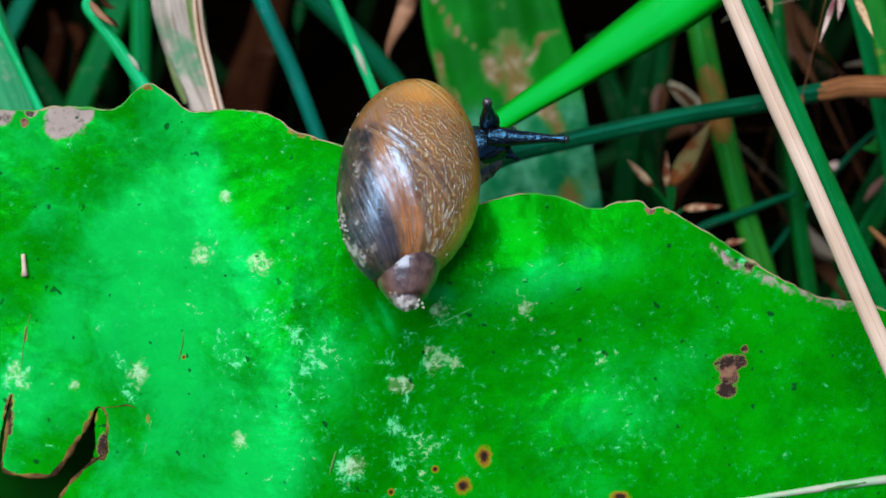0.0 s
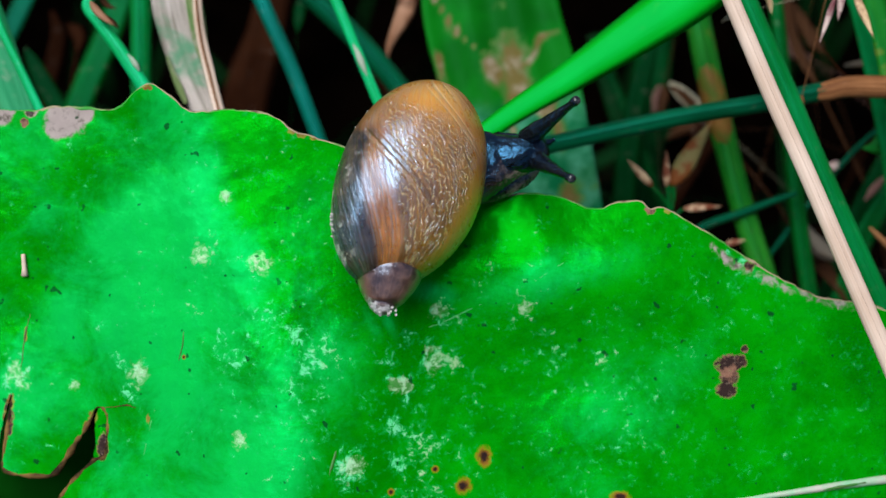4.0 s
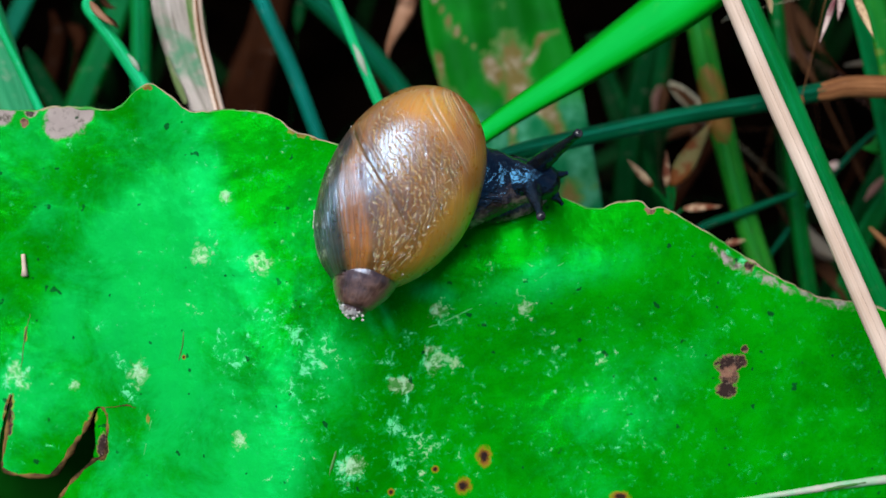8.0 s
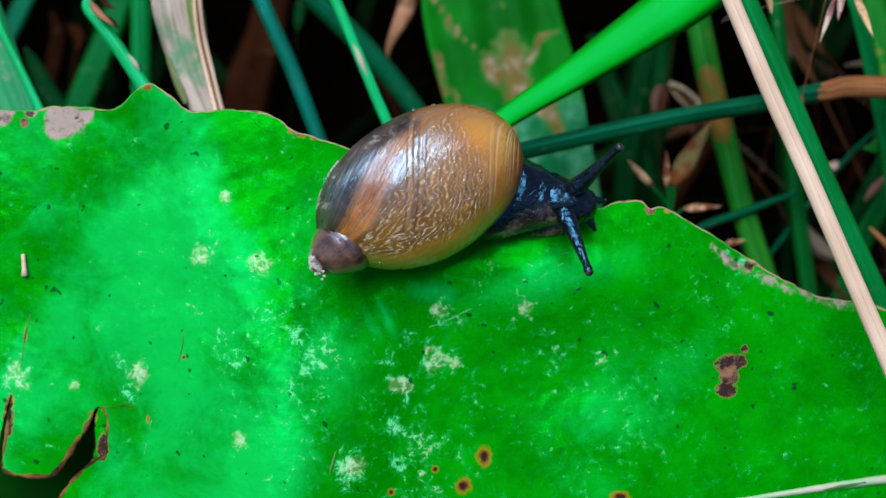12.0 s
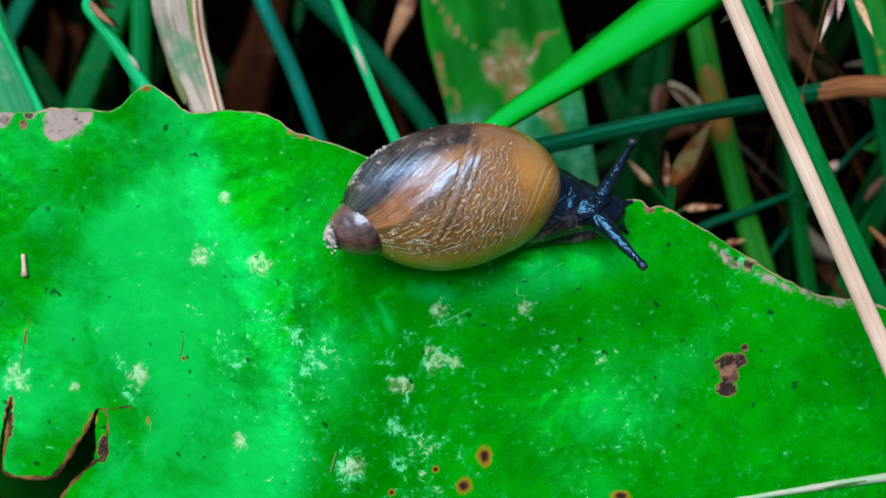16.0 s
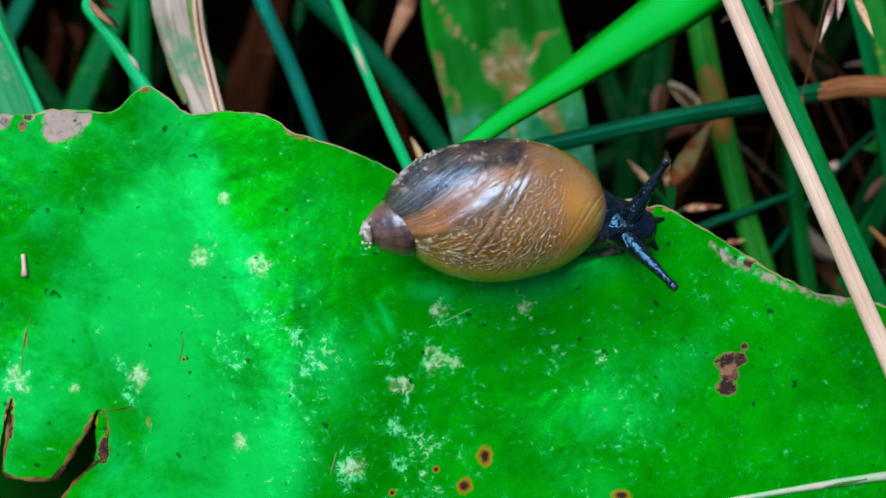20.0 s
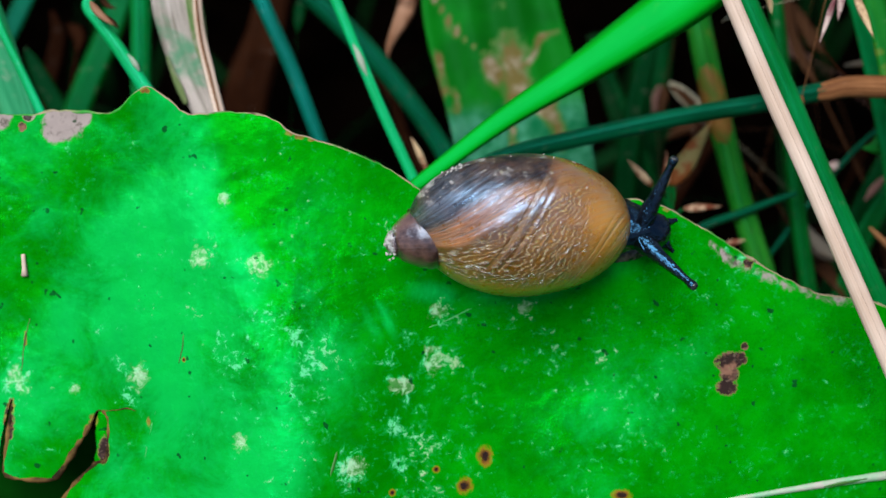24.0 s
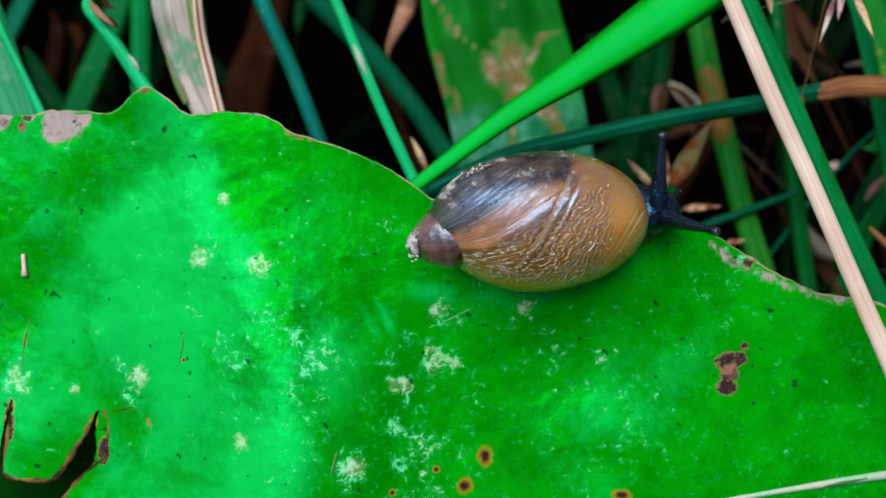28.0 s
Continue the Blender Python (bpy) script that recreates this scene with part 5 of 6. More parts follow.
grass("stem", "brown dead stalk deep behind the leaf", [(-9.26, 21.89, -32, 0.52), (-7.49, 18.25, -32, 0.73), (-4.89, 14.09, -32, 0.73), (-3.54, 10.87, -32, 0.62)], G_BROWN_SHADED, ROUND)
grass("blade", "dull brown dead blade deep down, shade put into its colour", [(-37.27, 22.68, -36, 0.43), (-36.63, 20.52, -36, 1.40), (-37.06, 17.83, -36, 1.62), (-37.70, 15.14, -36, 1.08)], G_BROWN_SHADED, FOLD, twist=20)
grass("blade", "reddish scrap deep down, coloured dark as if shaded", [(-35.15, 21.02, -34, 0.21), (-34.41, 20.38, -34, 1.38), (-34.09, 19.64, -34, 1.16), (-34.30, 18.47, -34, 0.21)], G_BROWN_SHADED, FOLD)
grass("blade", "slim green blade rising, coloured dim as if shaded", [(14.04, 17.50, -28, 0.15), (14.64, 15.70, -28, 0.70), (15.45, 13.89, -28, 0.90), (16.35, 11.89, -28, 0.90), (17.35, 9.58, -28, 0.90)], G_SHADE_DIM, KEEL)
grass("blade", "green blade behind the lying stem, coloured dim as if shaded", [(18.68, 18.43, -27, 0.60), (17.69, 15.45, -27, 1.59), (16.89, 11.97, -27, 1.99), (16.30, 8.00, -27, 2.09), (15.90, 4.52, -27, 2.09)], G_SHADE_DIM, KEEL)
grass("blade", "pinkish upright husk behind the flower head", [(19.97, 15.13, -32, 0.16), (19.76, 14.52, -32, 0.67), (19.56, 13.68, -32, 0.78), (19.45, 12.75, -32, 0.41), (19.56, 11.80, -32, 0.012)], G_PINKISH, FOLD)


grass("blade", "small brown husk standing behind the lying stem", [(19.44, 11.89, -29, 0.2), (19.54, 12.7, -29, 0.71), (19.74, 13.61, -29, 0.91), (19.84, 14.32, -29, 0.61), (19.94, 14.83, -29, 0.012)], G_RUST, FOLD, twist=15)
grass("blade", "brown withered husk under the lying stem", [(20.41, 10.05, -31, 0.15), (21.24, 10.67, -31, 0.82), (22.16, 10.98, -31, 0.93), (23.09, 11.08, -31, 0.012)], G_RUST, FOLD)
grass("blade", "pinkish folded husk behind the jade stem", [(30.85, 19.97, -30, 0.31), (31.16, 18.95, -30, 1.33), (31.67, 18.03, -30, 1.74), (32.49, 17.52, -30, 1.12), (33.2, 17.21, -30, 0.012)], G_PINKISH, FOLD, twist=20)
grass("blade", "brown dead blade crossing behind the jade stem", [(31.8, 21.57, -33, 0.52), (32.85, 21.04, -33, 1.26), (34.11, 19.89, -33, 1.36), (34.95, 18.73, -33, 0.73), (35.26, 18.1, -33, 0.012)], G_RUST, FOLD, twist=-15)
grass("blade", "small tan scrap clasping the jade stem", [(25.66, 9.77, -8, 0.12), (25.82, 10.34, -8, 0.57), (25.91, 10.83, -8, 0.49), (25.99, 11.16, -8, 0.012)], G_TAN, FOLD)
grass("blade", "ashen curled scrap low behind the straw", [(30.0, 1.9, -20, 0.19), (30.37, 0.98, -20, 1.02), (31.11, 0.14, -20, 1.3), (31.85, -0.33, -20, 0.93), (32.5, -0.51, -20, 0.012)], G_ASH, FOLD, twist=10)


# ---- flowering heads ----
def spikelet(parent, tip, base, width, material, name="spikelet"):
    """A closed spikelet: a keeled husk with a second glume clasping it."""
    a, b = leaf_point(*base), leaf_point(*tip)
    inv = parent.matrix_world.inverted() if parent.parent is None else Matrix()
    ax = b - a
    side = ax.cross(AX_W).normalized()
    pts = [a + ax * t for t in (0, 0.08, 0.2, 0.38, 0.55, 0.72, 0.88, 1.0)]
    shape = (0.25, 0.55, 0.9, 1.0, 0.86, 0.58, 0.28, 0.04)
    off = parent.location
    bm = bmesh.new()
    sweep(bm, [p - off for p in pts], [width * MM * s for s in shape], [(x, y * 0.7) for x, y in ROUND])
    husk = part(name, bm, material, parent)
    bm = bmesh.new()
    q = [p - off + side * width * MM * 0.18 * math.sin(math.pi * min(1, i / 6)) + AX_W * width * MM * 0.16 for i, p in enumerate(pts[:6])]
    sweep(bm, q, [width * MM * s * 0.72 for s in (0.25, 0.6, 0.9, 0.9, 0.55, 0.06)], [(x, y * 0.7) for x, y in ROUND])
    glume = part("glume", bm, material, husk)
    return husk


def seed_head(name, label, stalk, branches, material):
    """A stalk with spikelets on short branches; each branch: from, to, tip, width."""
    ob = grass(name, label, stalk, G_MID if material is M_GLUME else G_BROWN_SHADED, ROUND, category="grass")
    bpy.context.view_layer.update()
    for start, base, tip, width in branches:
        bm = bmesh.new()
        mid = [(start[i] + base[i]) / 2 + (0.15 if i == 0 else 0) for i in range(3)]
        c = curve([start, mid, base], 5)
        sweep(bm, [leaf_point(*q) - ob.location for q in c], [0.22 * MM] * len(c), ROUND)
        part("branchlet", bm, G_MID, ob)
        spikelet(ob, tip, base, width, G_OLIVE if width > 1 else material)
    return ob


def spike_row(w, quads):
    return [((a[0], a[1], w), (b[0], b[1], w), (c[0], c[1], w + 0.4), width) for a, b, c, width in quads]


HEAD_LOW = [((17.37, 3.27), (16.15, 4.84), (14.14, 6.94), 0.62), ((17.37, 3.27), (17.28, 4.84), (17.19, 7.55), 0.55), ((17.64, 2.69), (17.60, 4.90), (20.75, 9.90), 1.55), ((17.17, 2.26), (18.54, 3.12), (21.44, 3.29), 0.62), ((17.64, 3.04), (17.80, 5.25), (19.25, 7.45), 0.78)]
seed_head("stalk", "dry grass flower head with tan and rusty spikelets", [(17.32, 5.37, -14, 0.22), (17.41, 3.97, -14, 0.31), (17.54, 1.79, -14, 0.39), (17.28, -1.27, -14, 0.44)], spike_row(-14, HEAD_LOW), M_GLUME)
HEAD_HIGH = [((27.53, 19.54), (27.06, 17.39), (25.85, 14.08), 0.44), ((27.92, 19.54), (27.61, 18.06), (27.14, 15.72), 0.58), ((28.31, 19.54), (28.39, 17.67), (29.6, 14.47), 0.62)]
HIGH = grass("stalk", "drooping grass flower head with purple-tinged spikelets", [(28.08, 19.46, -4, 0.23), (29.48, 21.88, -4, 0.31), (33.38, 21.1, -4, 0.39), (38.06, 13.3, -4, 0.47), (39.62, 1.6, -4, 0.47)], G_RUST, ROUND)
bpy.context.view_layer.update()
for start, base, tip, width in spike_row(-4, HEAD_HIGH):
    bm = bmesh.new()
    c = curve([start, [(p + q) / 2 for p, q in zip(start, base)], base], 5)
    sweep(bm, [leaf_point(*q) - HIGH.location for q in c], [0.16 * MM] * len(c), ROUND)
    part("branchlet", bm, G_RUST, HIGH)
    spikelet(HIGH, tip, base, width, M_GLUME_RED if width > 0.6 else M_GLUME_PURPLE)
SIDE = grass("stalk", "small dark flower head with reddish spikelets", [(23.2, 20.47, -8, 0.2), (23.37, 19.24, -8, 0.2), (24.02, 21.69, -8, 0.25), (25.98, 23.74, -8, 0.33)], G_BROWN_SHADED, ROUND)
bpy.context.view_layer.update()
spikelet(SIDE, (23.78, 16.95, -8), (23.41, 19, -8), 0.5, M_GLUME_RED)
spikelet(SHOOT, (23.79, 0.71, -15.6), (22.24, 0.4, -15.8), 0.5, M_GLUME)
spikelet(SLANT, (30.7, 6.02, -19), (32.37, 7.07, -19.6), 0.8, M_GLUME_PURPLE)


# ---- snail ----
def loft(bm, sections, n=20, bumpy=0.0, seed=0.0):
    """Ellipses along x: (x, half width, half height, rise)."""
    rings = []
    for x, ry, rz, cz in sections:
        ring = []
        for k in range(n):
            a = math.tau * k / n
            r = 1 + bumpy * noise.noise((x * 1.3 + seed, math.cos(a) * 2.2, math.sin(a) * 2.2)) + bumpy * 0.6 * noise.noise((x * 3.5, math.cos(a) * 5 + seed, math.sin(a) * 5))
            ring.append(bm.verts.new((x * MM, ry * r * math.cos(a) * MM, (cz + rz * r * math.sin(a)) * MM)))
        rings.append(ring)
    for r0, r1 in zip(rings, rings[1:]):
        for k in range(n):
            bm.faces.new((r0[k], r0[(k + 1) % n], r1[(k + 1) % n], r1[k]))
    bm.faces.new(rings[0][::-1])
    bm.faces.new(rings[-1])


def smooth_sections(keys, steps=5):
    return [tuple(q) for q in curve(keys, steps)]


def shell_radius(x, p):
    """The whorl's radius in mm at x along its axis and p degrees round it: an oval drawn out towards the spire."""
    e = math.acos(max(-1.0, min(1.0, (0.80 - x) / (6.90 if x < 0.8 else 6.78))))
    d = radians(p - 63.6)
    girth = 1 / math.hypot(math.cos(d) / 4.73, math.sin(d) / 3.89)
    k = min(1.0, max(0.0, (abs(p - 85) - 25) / 50))
    return girth * math.sin(e) ** (0.88 + 0.14 * k + 0.40 * max(0.0, math.cos(radians(p + 70))) if x < 0.8 else 1.03 - 0.11 * k)


def shell_mesh():
    """The body whorl: a swollen egg, open below where the foot comes out, with a slanting growth coordinate."""
    na, nr = 72, 90
    verts, along, growth, around, faces = [], [], [], [], []
    for i in range(nr + 1):
        e = math.pi * i / nr
        x = 0.80 - (6.90 if i < nr / 2 else 6.78) * math.cos(e)
        for k in range(na + 1):
            p = -180 + 360 * k / na
            s = p - 7.5 * (x + 3.7)
            rr = shell_radius(x, p) * (1 + 0.010 * noise.noise((x * 0.5, math.cos(radians(p)), math.sin(radians(p)))))
            rr -= 0.05 * math.exp(-((x - 0.35 - 0.045 * p) / 0.22) ** 2) * math.exp(-((p - 12) / 40) ** 2)
            verts.append((x * MM, rr * math.sin(radians(p)) * MM, rr * math.cos(radians(p)) * MM))
            along.append(x)
            growth.append(s)
            around.append(p)
    for i in range(nr):
        for k in range(na):
            x = (along[i * (na + 1) + k] + along[(i + 1) * (na + 1) + k]) / 2
            p = abs(-180 + 360 * (k + 0.5) / na)
            if ((x - 2.6) / 3.6) ** 2 + ((180 - p) / 52) ** 2 < 1:
                continue
            faces.append((i * (na + 1) + k, i * (na + 1) + k + 1, (i + 1) * (na + 1) + k + 1, (i + 1) * (na + 1) + k))
    me = bpy.data.meshes.new("shell")
    me.from_pydata(verts, [], faces)
    for key, values in (("along", along), ("growth", growth), ("around", around)):
        me.attributes.new(key, "FLOAT", "POINT").data.foreach_set("value", values)
    me.polygons.foreach_set("use_smooth", [True] * len(me.polygons))
    me.materials.append(M_SHELL)
    return me


snail = new("snail")
snail.matrix_world = LEAF_FRAME
tagged(snail, "dark-bodied snail with a glossy amber-brown shell crawling on the leaf", "snail")

shell = new("shell", shell_mesh())
shell.parent = snail
shell["label"] = "glossy amber and brown banded shell"


def shell_pieces():
    axis = Vector((-1.95, -0.22, 0.30)).normalized()
    turn_to = axis.to_track_quat("X", "Z").to_matrix().to_4x4()
    # the older whorls: a blunt cone wound by a seam that climbs to the tip
    na, nl = 48, 44
    verts, along, around, seam, faces = [], [], [], [], []
    for i in range(nl + 1):
        x = -1.1 + 2.95 * i / nl
        for k in range(na + 1):
            a = math.tau * k / na
            cut = math.exp(-((x - 1.02 - 0.38 * ((k / na + 0.2) % 1.0)) / 0.09) ** 2)
            e = max(0.0, 1 - max(0.0, (x + 0.75) / 2.60) ** 1.25)
            r = 2.02 * e ** 0.62 * (1 - 0.09 * cut) * (1 + 0.02 * noise.noise((x * 2, math.cos(a) * 2, math.sin(a) * 2)))
            verts.append((x * MM, r * math.cos(a) * MM, r * math.sin(a) * MM))
            along.append(x)
            around.append(math.degrees(a))
            seam.append(cut)
    for i in range(nl):
        for k in range(na):
            faces.append((i * (na + 1) + k, i * (na + 1) + k + 1, (i + 1) * (na + 1) + k + 1, (i + 1) * (na + 1) + k))
    me = bpy.data.meshes.new("spire")
    me.from_pydata(verts, [], faces)
    for key, values in (("along", along), ("around", around), ("seam", seam)):
        me.attributes.new(key, "FLOAT", "POINT").data.foreach_set("value", values)
    me.polygons.foreach_set("use_smooth", [True] * len(me.polygons))
    me.materials.append(M_SPIRE)
    spire = new("spire", me)
    spire.parent = shell
    spire.matrix_basis = Matrix.Translation(Vector((-5.72, -0.52, 0.44)) * MM) @ turn_to
    spire["label"] = "small glossy violet-brown spire whorls"
    bm = bmesh.new()
    loft(bm, smooth_sections([(-0.5, 0.44, 0.44, 0), (0.0, 0.48, 0.48, 0), (0.2, 0.38, 0.38, 0), (0.33, 0.12, 0.12, 0)]), 18, 0.14, 3)
    part("apex_whorl", bm, M_APEX, spire, "worn whitish tip", pose(1.45 * MM, 0.12 * MM, 0.1 * MM))
    # suture: a thin dark seam where the spire meets the last whorl
    bm = bmesh.new()
    ring = []
    for k in range(33):
        a = math.tau * k / 32
        ring.append(Vector((-0.30 - 0.30 * math.cos(a - 0.6), 1.83 * math.cos(a), 1.83 * math.sin(a))) * MM)
    sweep(bm, ring, [0.13 * MM] * len(ring), ROUND[::2], flat=Vector((1, 0, 0)))
    part("suture", bm, M_LIP, spire, "raised brown seam")
    # pale lip round the front of the opening
    bm = bmesh.new()
    lip = []
    for k in range(25):
        a = -2.2 + 4.4 * k / 24
        x = 2.6 + 3.6 * math.cos(a)
        p = 180 + 52 * math.sin(a)
        r = shell_radius(x, p)
        lip.append(Vector((x, r * math.sin(radians(p)), r * math.cos(radians(p)))) * MM)
    sweep(bm, lip, [0.26 * MM] * len(lip), ROUND, flat=Vector((0, 0, 1)))
    part("lip", bm, M_LIP, shell, "thin horny lip")
    rng = random.Random(11)
    spots = []
    for k in range(26):
        spots.append((Vector((-7.22, -0.74, 0.80)) + Vector((rng.gauss(0, 0.16), rng.gauss(0, 0.32), rng.gauss(0.1, 0.25))), rng.uniform(0.05, 0.15)))
    for k in range(22):
        x, p = rng.gauss(-3.3, 0.42), rng.gauss(79, 5)
        r = shell_radius(x, p) + 0.02
        spots.append((Vector((x, r * math.sin(radians(p)), r * math.cos(radians(p)))), rng.uniform(0.03, 0.09)))
    for k in range(26):
        x, p = rng.uniform(-4.5, 6.2), rng.uniform(-70, 95)
        r = shell_radius(x, p) + 0.01
        spots.append((Vector((x, r * math.sin(radians(p)), r * math.cos(radians(p)))), rng.uniform(0.025, 0.06)))
    for at, size in spots:
        bm = bmesh.new()
        bmesh.ops.create_icosphere(bm, subdivisions=1, radius=size * MM)
        for v in bm.verts:
            v.co *= 1 + 0.35 * noise.noise(v.co * 9000 + at)
        part("grit_grain", bm, M_CRUMB, shell, "", Matrix.Translation(at * MM))


shell_pieces()

bm = bmesh.new()
loft(bm, smooth_sections([(-9.0, 0.9, 0.4, -0.3), (-7.6, 2.7, 1.5, 0), (-5.4, 3.0, 1.9, 0.1), (-3.7, 2.45, 1.6, 0), (-2.4, 1.95, 1.35, 0), (-1.2, 1.45, 1.05, -0.05), (0.2, 1.02, 0.9, -0.15), (0.9, 0.7, 0.6, -0.3)]), 28, 0.09)
neck = part("neck", bm, M_NECK, snail, "black wet wrinkled neck")
bm = bmesh.new()
loft(bm, smooth_sections([(-9.0, 0.9, 0.25, -0.5), (-7.0, 2.1, 0.8, -0.3), (-4.5, 2.4, 1.1, -0.2), (-2.2, 2.2, 1.05, -0.25), (-0.6, 1.8, 0.85, -0.4), (0.4, 1.2, 0.6, -0.6), (0.8, 0.6, 0.3, -0.7)]), 28, 0.06, 5)
foot = part("foot", bm, M_SKIRT, snail, "grey-brown mottled foot")
bm = bmesh.new()
loft(bm, smooth_sections([(-2.6, 0.9, 0.6, 0.1), (-1.5, 1.12, 0.9, 0.1), (-0.3, 1.18, 1.0, 0), (0.6, 1.08, 1.0, -0.15), (1.1, 0.78, 0.85, -0.35), (1.35, 0.36, 0.45, -0.5)]), 28, 0.08, 9)
head = part("head", bm, M_SKIN, snail, "black blunt head")


def feeler(name, length, r0, r1, bulb, at=None, under=None, material=None):
    bm = bmesh.new()
    loft(bm, smooth_sections([(-0.9, r0 * 1.3, r0 * 1.15, 0), (0.0, r0 * 1.22, r0 * 1.1, 0), (0.2 * length, r0 * 0.98, r0 * 0.94, 0), (0.5 * length, r0 * 0.45 + r1 * 0.55, r0 * 0.45 + r1 * 0.55, 0), (0.82 * length, r1, r1, 0), (0.93 * length, bulb, bulb, 0), (0.99 * length, bulb * 0.8, bulb * 0.8, 0), (1.03 * length, bulb * 0.2, bulb * 0.2, 0)]), 16, 0.07, length)
    ob = part(name, bm, material or M_SKIN, under or snail, "", at)
    if bulb > 0.25:
        bm = bmesh.new()
        loft(bm, smooth_sections([(-0.16, 0.22, 0.22, 0), (0, 0.29, 0.29, 0), (0.14, 0.2, 0.2, 0), (0.19, 0.06, 0.06, 0)]), 12)
        part("eye_tip", bm, M_EYE, ob, "grey rounded eye tip", pose(length * 0.985 * MM, 0, 0))
    return ob


upper_a = feeler("eye_tentacle", 4.1, 0.52, 0.24, 0.30)
upper_b = feeler("eye_tentacle", 4.1, 0.52, 0.24, 0.30)
feeler("lower_tentacle", 0.8, 0.30, 0.14, 0.15, Matrix.Translation(Vector((1.1, -0.85, -0.75)) * MM) @ Vector((0.7, -0.7, -0.15)).to_track_quat("X", "Z").to_matrix().to_4x4(), head)
feeler("lower_tentacle", 0.8, 0.30, 0.14, 0.15, Matrix.Translation(Vector((1.2, 0.45, -0.75)) * MM) @ Vector((1.0, 0.25, -0.1)).to_track_quat("X", "Z").to_matrix().to_4x4(), head)


# ---- small loose things on the leaf ----
def straw_fragment():
    a, b = Vector((-27.65, -0.34)), Vector((-27.60, -1.76))
    bm = bmesh.new()
    pts = [Vector((a.x + (b.x - a.x) * t, a.y + (b.y - a.y) * t, 0)) for t in (0, 0.3, 0.7, 1)]
    for p in pts:
        p.z = leaf_height(p.x, p.y) + 0.15
    base = pts[0].copy()
    sweep(bm, [(p - base) * MM for p in pts], [0.26 * MM, 0.3 * MM, 0.34 * MM, 0.5 * MM], ROUND, flat=Vector((0, 0, 1)))
    ob = new("straw_fragment", finish(bm, "straw_fragment", G_STRAW))
    ob.matrix_world = LEAF_FRAME @ Matrix.Translation(base * MM)
    tagged(ob, "tiny pale straw fragment lying on the leaf", "straw")


straw_fragment()


# ---- undergrowth behind, shade put into its dark green ----
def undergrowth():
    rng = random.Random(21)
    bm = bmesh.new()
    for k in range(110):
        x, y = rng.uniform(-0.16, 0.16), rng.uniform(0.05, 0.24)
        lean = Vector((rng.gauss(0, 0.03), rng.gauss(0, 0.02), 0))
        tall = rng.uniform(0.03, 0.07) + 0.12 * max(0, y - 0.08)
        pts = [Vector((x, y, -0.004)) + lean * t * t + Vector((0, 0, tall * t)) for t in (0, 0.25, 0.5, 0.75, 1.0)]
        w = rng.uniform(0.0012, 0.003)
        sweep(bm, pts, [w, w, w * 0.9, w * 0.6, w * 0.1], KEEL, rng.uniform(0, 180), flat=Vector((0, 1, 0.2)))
    ob = new("undergrowth", finish(bm, "undergrowth", G_SHADE_DARK))
    tagged(ob, "tangle of grass deep behind, shade put into its dark green", "grass", kind="stuff")


undergrowth()


# ---- movement ----
def on_leaf(u, v, w):
    return LEAF_FRAME @ Matrix.Translation(Vector((u, v, w)) * MM)


def turned(u, v, w, heading, nose, roll):
    """A part in the snail's space: heading about w, then nose down, then roll about its own length."""
    turn = Matrix.Rotation(radians(heading), 4, "Z") @ Matrix.Rotation(radians(nose), 4, "Y") @ Matrix.Rotation(radians(roll), 4, "X")
    return Matrix.Translation(Vector((u, v, w)) * MM) @ turn


def aim(start, end):
    """A part in the snail's space at start, its length towards end, its back up."""
    d = (Vector(end) - Vector(start)).normalized()
    side = Vector((-d.y, d.x, 0)).normalized()
    up = d.cross(side)
    return Matrix.Translation(Vector(start) * MM) @ Matrix((d, side, up)).transposed().to_4x4()


def leaf_turn(degrees, about=(1.0, -7.0)):
    c = Vector((about[0], about[1], 0)) * MM
    return LEAF_FRAME @ Matrix.Translation(c) @ Matrix.Rotation(radians(degrees), 4, "Z") @ Matrix.Translation(-c)


